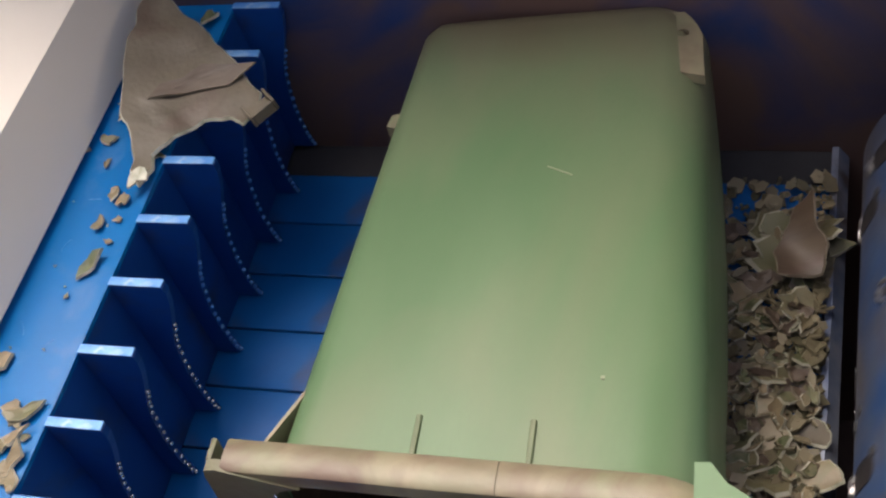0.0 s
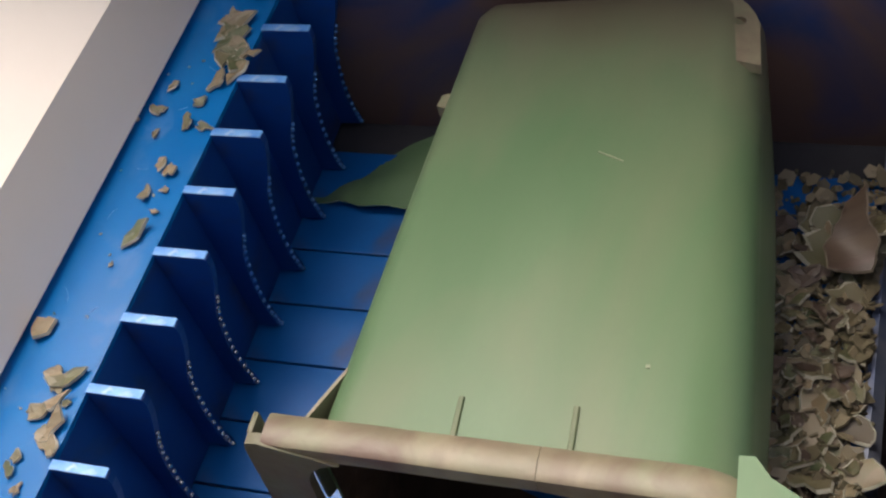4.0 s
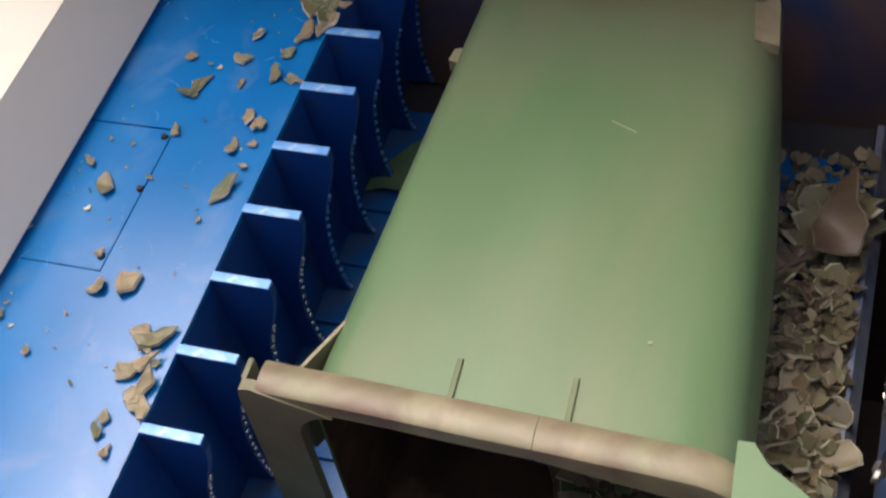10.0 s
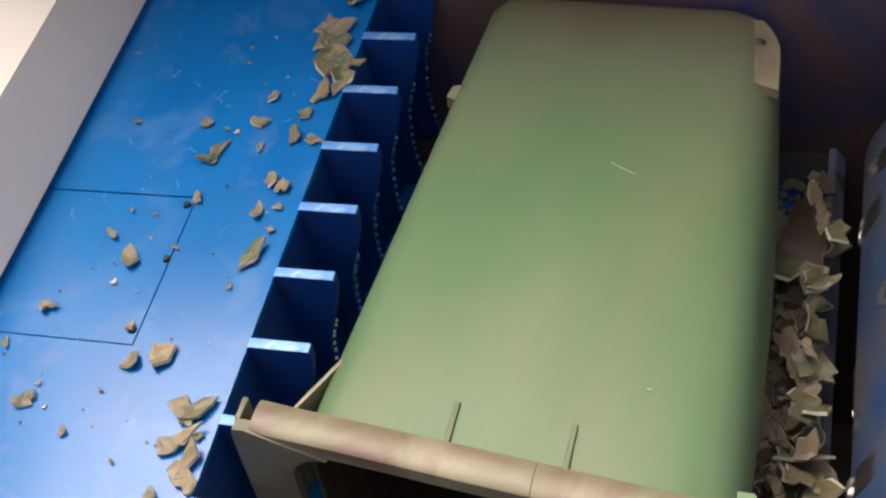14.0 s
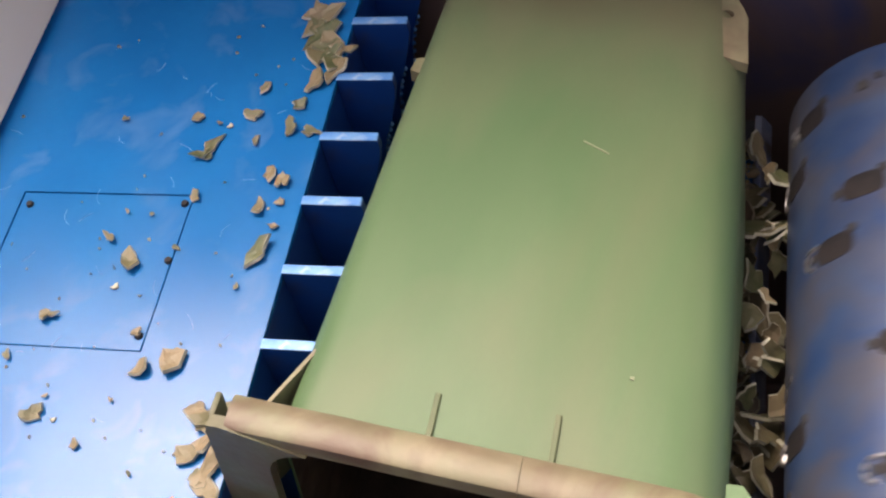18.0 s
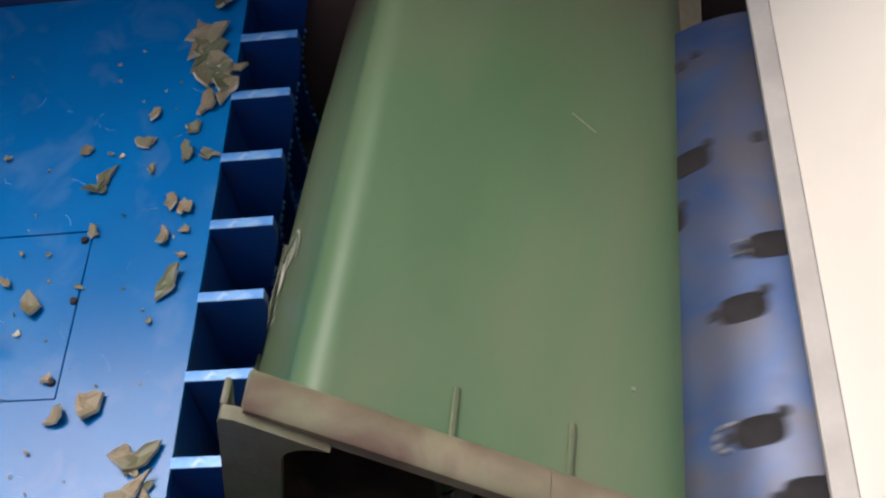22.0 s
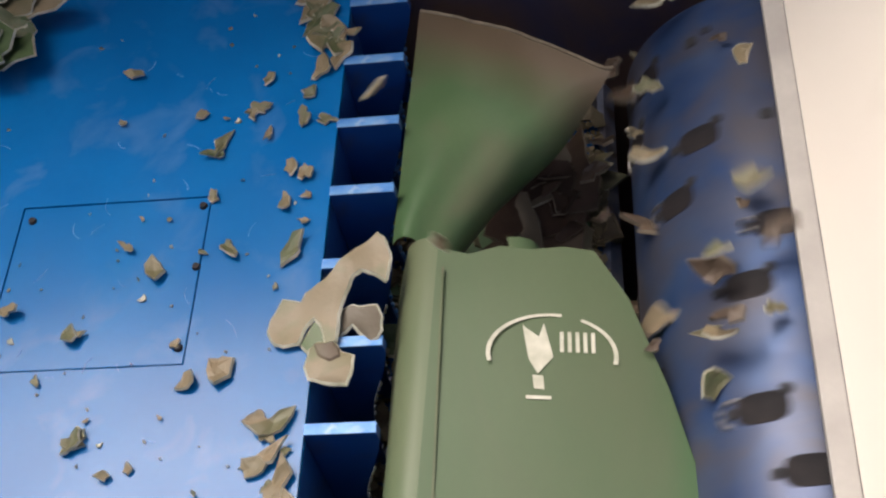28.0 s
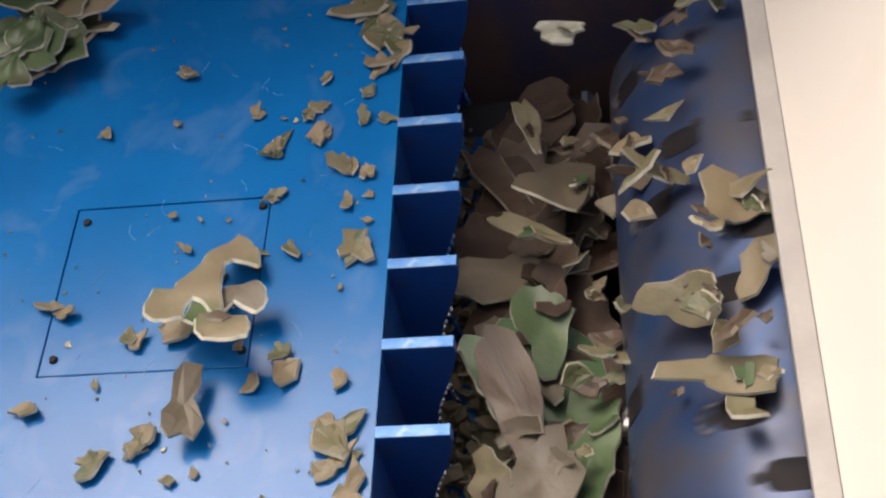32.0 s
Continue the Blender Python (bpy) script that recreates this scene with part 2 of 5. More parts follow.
def sheet(bm, grid, thick, inner=False):
    """A curved sheet of the given thickness through a grid (rows of points); closed edges."""
    rows, cols = len(grid), len(grid[0])
    g = [[Vector(p) for p in row] for row in grid]

    def normal(i, j):
        a = g[min(i + 1, rows - 1)][j] - g[max(i - 1, 0)][j]
        b = g[i][min(j + 1, cols - 1)] - g[i][max(j - 1, 0)]
        v = a.cross(b)
        return v.normalized() if v.length > 1e-9 else Vector((0, 0, 1))
    top = [[bm.verts.new(g[i][j] + normal(i, j) * thick / 2) for j in range(cols)] for i in range(rows)]
    low = [[bm.verts.new(g[i][j] - normal(i, j) * thick / 2) for j in range(cols)] for i in range(rows)]
    for i in range(rows - 1):
        for j in range(cols - 1):
            bm.faces.new((top[i][j], top[i + 1][j], top[i + 1][j + 1], top[i][j + 1])).material_index = 1 if inner else 0
            bm.faces.new((low[i][j], low[i][j + 1], low[i + 1][j + 1], low[i + 1][j]))
    for i in range(rows - 1):
        for j in (0, cols - 1):
            bm.faces.new((top[i][j], low[i][j], low[i + 1][j], top[i + 1][j]))
    for j in range(cols - 1):
        for i in (0, rows - 1):
            bm.faces.new((top[i][j], top[i][j + 1], low[i][j + 1], low[i][j]))
    return bm


def setting(name, bm, material, label, smooth=False):
    return tagged(new(name, mesh_of(name, bm, material, smooth)), label, kind="structure")


def empty(name, label, category, group=""):
    return tagged(new(name), label, category, group)


FLOOR_Z, PITCH = -0.4525, 0.15
ROT_X, ROT_Z, ROT_R = 1.602, -0.222, 0.253

# ------------------------------------------------------------ hopper
floor = setting("floor", box(bmesh.new(), -1.9, 1.285, -1.5, 0.16, FLOOR_Z - 0.06, FLOOR_Z - 0.012), GROOVE,
                "dark steel bed under the blue floor strips")
strip_bm = box(bmesh.new(), -1.9, 1.285, -0.0725, 0.0725, -0.012, 0.0, 0.002)
strip_me = mesh_of("floor_strip", strip_bm, BLUE_FLOOR)
for k in range(11):
    s = new("floor_strip", strip_me)
    s.parent, s.location = floor, (0, -0.018 - PITCH * k, FLOOR_Z)

setting("wall_back", box(bmesh.new(), -1.9, 2.3, 0.162, 0.20, -1.66, 1.50), BLUE_RUST,
        "dark blue painted steel end wall with rust patches")
setting("pit_floor", box(bmesh.new(), 1.0, 2.25, -1.5, 0.16, -1.66, -1.60), GRIME, "black grimy tray under the rotor")
setting("wall_pit_inner", box(bmesh.new(), 0.94, 1.0, -1.5, 0.16, -1.66, FLOOR_Z - 0.061), GRIME, "grimy steel face below the floor")
setting("wall_pit_outer", box(bmesh.new(), 2.20, 2.25, -1.5, 0.16, -1.60, 0.08), GRIME, "grimy steel housing beside the rotor")
setting("wall_pit_near", box(bmesh.new(), 1.0, 2.20, -1.56, -1.502, -1.60, 0.08), GRIME, "grimy steel housing at the near end")


def folded_wall(name, line, material, label):
    """A folded steel sheet wall through a line of (x, z), 12 mm thick, along the hopper."""
    bm = bmesh.new()
    t = 0.012 if line[-1][0] > line[0][0] else -0.012
    prism(bm, line + [(x + t * 1.5, z) for x, z in reversed(line)], -1.5, 0.161)
    return setting(name, bm, material, label)


folded_wall("wall_left", [(-0.150, 0.018), (-0.202, 0.19), (-0.95, 0.53)], CREAM, "cream painted sloping hopper wall above the ram")
# Added out of view: keeps sky and bright reflections off the left deck.
folded_wall("wall_left_upper", [(-0.975, 0.54), (-1.45, 2.3)], BLUE_RUST, "unseen dark blue wall added to block sky at the left")
folded_wall("wall_right", [(1.614, 0.103), (2.17, 0.95)], CREAM, "cream painted sloping hopper wall above the rotor")
setting("trim_right", box(bmesh.new(), 1.579, 1.6135, -1.5, 0.161, 0.085, 0.103, 0.002), GREY_EDGE, "grey primed lower edge of the hopper wall")
# Unseen near wall, given a dark colour to cut light bounced on the deck.
bm = bmesh.new()
prism(bm, [(-1.40, -0.46), (-1.40, 0.1), (-2.0, 0.8), (-2.02, 0.8), (-1.42, 0.1), (-1.42, -0.46)], -1.9, 2.2, "x")
setting("wall_front", bm, BLUE_RUST, "unseen rusty blue near-end hopper wall, dark to cut bounced light")

bm = bmesh.new()
prism(bm, [(1.286, FLOOR_Z - 0.06), (1.286, FLOOR_Z + 0.004), (1.300, FLOOR_Z + 0.004), (1.322, FLOOR_Z - 0.03), (1.322, FLOOR_Z - 0.06)], -1.5, 0.16)
setting("counter_knife", bm, LEDGE, "worn steel counter knife along the floor edge")
# ------------------------------------------------------------ ram
RAM_END = 0.111
ram = empty("ram_pusher", "blue painted steel ram with a finned front edge on the floor", "machine ram")
CX0, CX1, CY0, CY1 = -0.552, -0.209, -0.776, -0.4435
G = 0.0013
for x0, x1, y0, y1 in ((-1.7, CX0 - G, -1.40, 0.157), (CX1 + G, 0.0, -1.40, 0.157), (CX0 - G, CX1 + G, -1.40, CY0 - G), (CX0 - G, CX1 + G, CY1 + G, 0.157)):
    part("deck_plate", box(bmesh.new(), x0, x1, y0, y1, -0.012, 0.0), BLUE, ram)
cover = part("cover_plate", box(bmesh.new(), CX0 + G, CX1 - G, CY0 + G, CY1 - G, -0.012, -0.0005, 0.0012), BLUE, ram, "square bolted cover plate")
part("deck_backing", box(bmesh.new(), -1.65, -0.03, -1.39, 0.15, -0.04, -0.0125), GROOVE, ram)
for sx, sy in ((CX0 + 0.022, CY0 + 0.03), (CX0 + 0.022, CY1 - 0.03), (CX1 - 0.012, CY0 + 0.03), (CX1 - 0.012, CY1 - 0.02), (CX1 - 0.006, -0.59)):
    bm = bmesh.new()
    bmesh.ops.create_cone(bm, cap_ends=True, segments=8, radius1=0.008, radius2=0.006, depth=0.006, matrix=Matrix.Translation((sx, sy, 0.0022)))
    part("bolt", bm, POCKET, cover)
part("front_plate", box(bmesh.new(), -0.03, -0.002, -1.39, 0.15, FLOOR_Z + 0.004, -0.0125), BLUE_SHADED, ram, "front face of the ram in shade-darkened blue")


def fin_outline():
    pts = [(-0.001, -0.0002), (RAM_END - 0.004, -0.0002), (RAM_END, -0.004), (RAM_END + 0.001, -0.022)]
    zs = (-0.03, -0.06, -0.094, -0.13, -0.165, -0.20, -0.25, -0.30, -0.34, -0.39, -0.42, -0.444)
    xs = (0.110, 0.103, 0.092, 0.079, 0.066, 0.056, 0.048, 0.042, 0.040, 0.042, 0.045, 0.050)
    pts += list(zip(xs, zs))
    pts.append((-0.002, -0.446))
    return pts


FIN = fin_outline()
fin_me = mesh_of("fin", prism(bmesh.new(), FIN, -0.0085, 0.0085), BLUE_SHADED)
cap_me = mesh_of("fin_cap", box(bmesh.new(), 0.0, RAM_END, -0.0095, 0.0095, 0.0, 0.0035, 0.001), WORN_EDGE)
bead_bm = bmesh.new()
edge = [p for p in FIN[7:-1]]
for k in range(16):
    u = k / 15 * (len(edge) - 1)
    i = min(int(u), len(edge) - 2)
    x, z = (edge[i][j] + (edge[i + 1][j] - edge[i][j]) * (u - i) for j in (0, 1))
    bmesh.ops.create_icosphere(bead_bm, subdivisions=1, radius=0.0056, matrix=Matrix.Translation((x + 0.002, -0.003 + 0.002 * (k % 2), z)))
# Near beads bright, far beads dull: where they glint is put into the colour.
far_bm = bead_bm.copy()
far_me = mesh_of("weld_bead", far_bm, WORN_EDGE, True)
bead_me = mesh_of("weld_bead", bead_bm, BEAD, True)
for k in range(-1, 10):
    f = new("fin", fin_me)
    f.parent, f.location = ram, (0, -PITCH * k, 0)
    f["label"] = "shade-darkened blue scalloped fin with a worn top edge"
    c = new("top_edge", cap_me)
    c.parent = f
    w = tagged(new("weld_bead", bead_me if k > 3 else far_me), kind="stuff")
    w.parent = f

# ------------------------------------------------------------ rotor
rotor = empty("shredder_rotor", "blue grey steel shredder rotor studded with square knives", "rotor")
rotor.location = (ROT_X, -0.72, ROT_Z)
bm = bmesh.new()
seg, ln = 72, 0.655
prof = [(-ln, 0.05), (-ln, ROT_R - 0.02), (-ln + 0.012, ROT_R), (ln - 0.012, ROT_R), (ln, ROT_R - 0.02), (ln, 0.05)]
rings = [[bm.verts.new((r * math.sin(2 * math.pi * k / seg), y, r * math.cos(2 * math.pi * k / seg))) for k in range(seg)] for y, r in prof]
for a, b in zip(rings, rings[1:]):
    for k in range(seg):
        bm.faces.new((a[k], a[(k + 1) % seg], b[(k + 1) % seg], b[k]))
bm.faces.new(rings[0]), bm.faces.new(list(reversed(rings[-1])))
drum = part("drum", bm, STEEL, rotor, "worn blue steel drum", True)
bm = bmesh.new()
bmesh.ops.create_cone(bm, cap_ends=True, segments=24, radius1=0.06, radius2=0.06, depth=1.52, matrix=pose(0, 0, 0, 90))
part("shaft", bm, POCKET, rotor)


def on_drum(theta, y, r):
    return (r * math.sin(theta), y, r * math.cos(theta))


def patch(bm, outline, low, high, shrink=0.93):
    """A low plate with the given outline of (round the drum, along it), wrapped on the drum."""
    n = len(outline)
    cu, cv = sum(p[0] for p in outline) / n, sum(p[1] for p in outline) / n
    loops = []
    for q, h in ((1.0, low), (shrink, high), (shrink * 0.66, high), (shrink * 0.33, high)):
        loops.append([bm.verts.new(on_drum((cu + (u - cu) * q) / ROT_R, cv + (v - cv) * q, ROT_R + h)) for u, v in outline])
    for p, q in zip(loops, loops[1:]):
        for k in range(n):
            bm.faces.new((p[k], p[(k + 1) % n], q[(k + 1) % n], q[k]))
    bm.faces.new(loops[-1])


def oval(u0, v0, ru, rv, power=1.0, n=18):
    out = []
    for k in range(n):
        c, d = math.cos(2 * math.pi * k / n), math.sin(2 * math.pi * k / n)
        out.append((u0 + ru * math.copysign(abs(c) ** power, c), v0 + rv * math.copysign(abs(d) ** power, d)))
    return out


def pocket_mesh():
    """A rounded dark plate, long round the drum, coloured as a pocket's shade."""
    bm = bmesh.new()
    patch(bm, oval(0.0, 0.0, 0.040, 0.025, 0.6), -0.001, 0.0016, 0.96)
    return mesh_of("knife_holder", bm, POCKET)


def knife_mesh():
    """A square cutting crown at the pocket's leading end: four bright worn corners round a dark middle."""
    bm = bmesh.new()
    for a in range(4):
        c, d = math.cos(radians(45 + 90 * a)), math.sin(radians(45 + 90 * a))
        u0, v0 = -0.047 + 0.012 * c, 0.015 * d
        patch(bm, [(u0 - 0.008 * d - 0.002 * c, v0 + 0.008 * c - 0.002 * d), (u0 + 0.004 * c, v0 + 0.004 * d), (u0 + 0.008 * d - 0.002 * c, v0 - 0.008 * c - 0.002 * d)], -0.001, 0.009, 0.6)
    return mesh_of("knife", bm, BRIGHT)


def crown_mesh():
    """A worn round knife seat: a bright broken ring, open towards the pocket."""
    bm = bmesh.new()
    for a in (70, 115, 160, 205, 250):
        arc_out = [(-0.046 + 0.024 * math.cos(radians(b)), 0.024 * math.sin(radians(b))) for b in (a - 19, a, a + 19)]
        arc_in = [(-0.046 + 0.016 * math.cos(radians(b)), 0.017 * math.sin(radians(b))) for b in (a + 15, a, a - 15)]
        patch(bm, arc_out + arc_in, -0.001, 0.0055, 0.8)
    return mesh_of("knife", bm, BRIGHT)


# Raised near-black disc; the dark of a hole is put into its colour.
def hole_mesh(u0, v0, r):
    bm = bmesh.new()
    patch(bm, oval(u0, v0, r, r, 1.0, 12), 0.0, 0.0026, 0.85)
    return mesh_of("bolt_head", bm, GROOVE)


POCKET_ME, KNIFE_ME = pocket_mesh(), knife_mesh()
CROWN_ME = crown_mesh()
BOLT_ME, BOLT_ME_2 = hole_mesh(0.036, 0.024, 0.0105), hole_mesh(-0.048, 0.0, 0.010)
BOLT_ME_3, BOLT_ME_4 = hole_mesh(0.120, 0.010, 0.013), hole_mesh(0.150, 0.022, 0.009)
for row in range(4):
    for k in range(-6, 7):
        y = 0.03 + 0.104 * k
        if abs(y) > 0.62:
            continue
        th = radians(-8 - 13 * abs(k + 1) + row * 90 + (26 if k % 2 else 0))
        set_of = [(POCKET_ME, "knife_holder"), (BOLT_ME, "bolt_head"), (BOLT_ME_2, "bolt_head")]
        if (k + row) % 3:
            set_of.append((KNIFE_ME if (k + 2 * row) % 2 else CROWN_ME, "knife"))
        if (k + row) % 2:
            set_of += [(BOLT_ME_3, "bolt_head"), (BOLT_ME_4, "bolt_head")]
        for me, nm in set_of:
            o = new(nm, me)
            o.parent = rotor
            o.matrix_basis = Matrix.Translation((0, y, 0)) @ Matrix.Rotation(th, 4, "Y")

scuff_r = random.Random(44)
for k in range(34):
    bm = bmesh.new()
    a, n = scuff_r.uniform(0, 6.28), 6
    cx, cy, q = scuff_r.uniform(-0.65, -0.03), scuff_r.uniform(-0.98, -0.02), scuff_r.uniform(0.012, 0.04)
    bend = scuff_r.uniform(-0.9, 0.9)
    up = [(cx + q * (i / n - 0.5) * math.cos(a) - bend * q * (i / n - 0.5) ** 2 * math.sin(a), cy + q * (i / n - 0.5) * math.sin(a) + bend * q * (i / n - 0.5) ** 2 * math.cos(a)) for i in range(n + 1)]
    w = scuff_r.uniform(0.0004, 0.0010)
    prism(bm, up + [(x - w * math.sin(a), y + w * math.cos(a)) for x, y in reversed(up)], 0.0001, 0.0007, "z")
    part("scuff_mark", bm, WORN_EDGE, ram)
# ------------------------------------------------------------ wheelie bin
LEN, BULGE = 1.112, 0.020


def bin_section(y):
    """Front, back and half height of the bin's body at a distance y from its rim."""
    u = y / LEN
    return -0.362 + 0.042 * u, 0.283 - 0.026 * u, 0.267 - 0.033 * u


def bin_ring(y, n_c=8):
    """Points round the body, from the middle of the front-top corner, in the order top side, back, low side, front."""
    xf, xb, h = bin_section(y)
    rf, rb = 0.050, 0.105
    if y > LEN - 0.05:
        d = (y - (LEN - 0.05)) / 0.05
        k = 0.03 * (1 - math.sqrt(max(0, 1 - d * d)))
        xf, xb, h = xf + k, xb - k, h - k
    pts = []

    def corner(cx, cz, r, a0, a1):
        return [(cx + r * math.cos(radians(a0 + (a1 - a0) * k / n_c)), y, cz + r * math.sin(radians(a0 + (a1 - a0) * k / n_c))) for k in range(n_c + 1)]

    def run(p, q, bulge, axis, n=8):
        out = []
        for k in range(1, n):
            t = k / n
            v = [p[i] + (q[i] - p[i]) * t for i in range(3)]
            v[axis] += bulge * math.sin(math.pi * t)
            out.append(tuple(v))
        return out

    tf = corner(xf + rf, h - rf, rf, 180, 90)
    tb = corner(xb - rb, h - rb, rb, 90, 0)
    lb = corner(xb - rb, -h + rb, rb, 0, -90)
    lf = corner(xf + rf, -h + rf, rf, -90, -180)
    b = BULGE * math.sin(math.pi * min(1, max(0, y / LEN)))
    top = tf + run(tf[-1], tb[0], b, 2) + tb
    back = [tb[-1]] + run(tb[-1], lb[0], b, 0) + [lb[0]]
    low = lb + run(lb[-1], lf[0], -b, 2) + lf
    front = [lf[-1]] + run(lf[-1], tf[0], -b, 0) + [tf[0]]
    return {"top": top, "back": back, "low": low, "front": front}


def skew(x, y):
    """The mouth is cut askew: the back of the rim stands further out than the front."""
    return -0.085 * (x + 0.46) * max(0.0, 1 - y / 0.5)


def bin_panel(side, ya, yb, f0=0.0, f1=1.0):
    """A wall of the bin between two seams, each a distance from the rim or a function of the share of the way across."""
    cols = len(bin_ring(0.1)[side])
    use = [j for j in range(cols) if f0 <= j / (cols - 1) <= f1]
    lo = [ya(j / (cols - 1)) if callable(ya) else ya for j in use]
    hi = [yb(j / (cols - 1)) if callable(yb) else yb for j in use]
    n = 12
    ws = [k / n for k in range(n + 1)]
    if not callable(yb) and yb > LEN - 0.01:
        ws = sorted(ws + [0.97, 0.985, 0.995])
    grid = []
    for w in ws:
        row = []
        for j, a, b in zip(use, lo, hi):
            x, y, z = bin_ring(a + (b - a) * w)[side][j]
            row.append((x, y + skew(x, y), z))
        grid.append(row)
    return sheet(bmesh.new(), grid, 0.005, True)


SPLIT = 0.56


def jag(f):
    return 0.014 * math.sin(31 * f) + 0.010 * math.sin(67 * f + 1)


def seam_mouth(f):
    """Where the front panel's mouth half tears off: level, then running down towards one corner."""
    return 0.530 + jag(f) - 0.47 * min(1.0, max(0.0, (f - 0.66) / 0.34) ** 1.3)


def seam_foot(f):
    """Where its foot half tears off: low at one corner, high in the middle."""
    return min(LEN - 0.12, 0.55 + jag(f + 0.3) + 0.36 * min(1.0, f / 0.5) ** 1.3)


wbin = empty("wheelie_bin", "faded green plastic wheelie bin lying on its side, rim stained brown", "wheelie bin")
PANELS = {}
for key, nm, lab in (("top", "side_panel", "faded green side panel"), ("back", "back_panel", ""), ("low", "lower_side_panel", "")):
    PANELS[key, 0] = part(nm, bin_panel(key, 0.0, SPLIT), GREEN, wbin, lab, True, INSIDE)
    PANELS[key, 1] = part(nm + "_foot", bin_panel(key, SPLIT, LEN), GREEN, wbin, "", True, INSIDE)
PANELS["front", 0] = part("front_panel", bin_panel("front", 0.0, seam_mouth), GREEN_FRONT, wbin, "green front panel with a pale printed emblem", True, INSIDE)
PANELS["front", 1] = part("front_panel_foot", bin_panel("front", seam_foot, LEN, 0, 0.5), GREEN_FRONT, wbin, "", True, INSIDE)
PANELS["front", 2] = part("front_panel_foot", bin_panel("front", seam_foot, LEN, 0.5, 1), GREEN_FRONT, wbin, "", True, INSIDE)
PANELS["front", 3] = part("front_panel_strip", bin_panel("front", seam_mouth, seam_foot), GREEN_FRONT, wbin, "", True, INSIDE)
side_panel, front_lower = PANELS["top", 0], PANELS["front", 0]

base_bm = bmesh.new()
rg = bin_ring(LEN)
loop = [p for key in ("top", "back", "low", "front") for p in rg[key][:-1]]
outer = [base_bm.verts.new(p) for p in loop]
inner = [base_bm.verts.new((p[0] * 0.9, LEN - 0.012, p[2] * 0.9)) for p in loop]
for k in range(len(loop)):
    base_bm.faces.new((outer[k], outer[(k + 1) % len(loop)], inner[(k + 1) % len(loop)], inner[k]))
base_bm.faces.new(inner)
base_panel = part("base", base_bm, DIRTY, wbin, "dirty green moulded base")

RIMF, RIMB, RIMZ = -0.455, 0.318, 0.300
RIM_TURN = 0.105


def rim_line(a, b):
    """Points round the outside of the rim: straight from one to the next."""
    n = max(1, round(math.hypot(b[0] - a[0], b[1] - a[1]) / 0.04))
    return [(a[0] + (b[0] - a[0]) * k / n, a[1] + (b[1] - a[1]) * k / n) for k in range(n + 1)]


def rim_turn(z, a0, a1):
    """Points round one of the rim's wide back corners."""
    cx, cz = RIMB - RIM_TURN, math.copysign(RIMZ - RIM_TURN, z)
    return [(cx + RIM_TURN * math.cos(radians(a0 + (a1 - a0) * k / 9)), cz + RIM_TURN * math.sin(radians(a0 + (a1 - a0) * k / 9))) for k in range(10)]


def rim_bar(name, way, parent, lab="", wide=0.036):
    """A length of the rim: a rounded bar with a turned lip, swept along a way of (x, z)."""
    bm = bmesh.new()
    rings = []
    broad = wide
    for k, (x, z) in enumerate(way):
        wide = 0.036 + (broad - 0.036) * min(1.0, k / 6) if name == "rim_side" else broad
        (ax, az), (bx, bz) = way[max(0, k - 1)], way[min(len(way) - 1, k + 1)]
        q = math.hypot(bx - ax, bz - az)
        nx, nz = (az - bz) / q, (bx - ax) / q
        ring = []
        for d, y in ((0.006, -0.047), (0.0, -0.040), (-0.001, -0.014), (0.003, 0.006), (0.010, 0.013), (wide, 0.012), (wide + 0.002, -0.030), (wide - 0.002, -0.046)):
            wob = 0.0015 * noise.noise(Vector((x * 9, z * 9, y * 30)))
            ring.append(bm.verts.new((x - nx * (d + wob), y + skew(x, 0), z - nz * (d + wob))))
        rings.append(ring)
    for a, b in zip(rings, rings[1:]):
        for k in range(8):
            bm.faces.new((a[k], a[(k + 1) % 8], b[(k + 1) % 8], b[k]))
    bm.faces.new(rings[0]), bm.faces.new(list(reversed(rings[-1])))
    return part(name, bm, DIRTY, parent, lab, True)


rim_top_a = rim_bar("rim_side", rim_line((RIMF + 0.03, RIMZ), (0, RIMZ)), wbin, "brown stained rim edge")
rim_top_b = rim_bar("rim_side", rim_line((0.001, RIMZ), (RIMB - RIM_TURN - 0.02, RIMZ)) + rim_turn(RIMZ, 90, 0), wbin, "brown stained rim edge", 0.062)
rim_low = rim_bar("rim_side", rim_turn(-RIMZ, 0, -90) + rim_line((RIMB - RIM_TURN - 0.02, -RIMZ), (RIMF + 0.03, -RIMZ)), wbin, "", 0.062)
rim_back = rim_bar("rim_back", rim_line((RIMB, RIMZ - RIM_TURN - 0.001), (RIMB, RIM_TURN + 0.001 - RIMZ)), wbin, "", 0.062)
# the lifting lip: a flange with a rounded inner corner, an outer wall and a slot behind it
bm = bmesh.new()
fillet = [(RIMF + 0.085 + 0.065 * (1 - math.cos(radians(a))), 0.197 + 0.065 * math.sin(radians(a))) for a in range(0, 91, 15)]
flange = [(RIMF, RIMZ - 0.022), (RIMF + 0.004, RIMZ - 0.006), (RIMF + 0.022, RIMZ - 0.002), (RIMF + 0.150, RIMZ - 0.037)]
prism(bm, flange + fillet[::-1][1:] + [(x, -z) for x, z in fillet[:-1]] + [(RIMF + 0.150, 0.037 - RIMZ), (RIMF + 0.004, 0.004 - RIMZ), (RIMF, 0.02 - RIMZ)], -0.050, -0.030, "y")
for x0, x1 in ((RIMF, RIMF + 0.010), (RIMF + 0.036, RIMF + 0.046)):
    box(bm, x0, x1, -0.0298, 0.010, -RIMZ + 0.01, RIMZ - 0.006, 0.003)
for v in bm.verts:
    v.co.y += skew(v.co.x, 0)
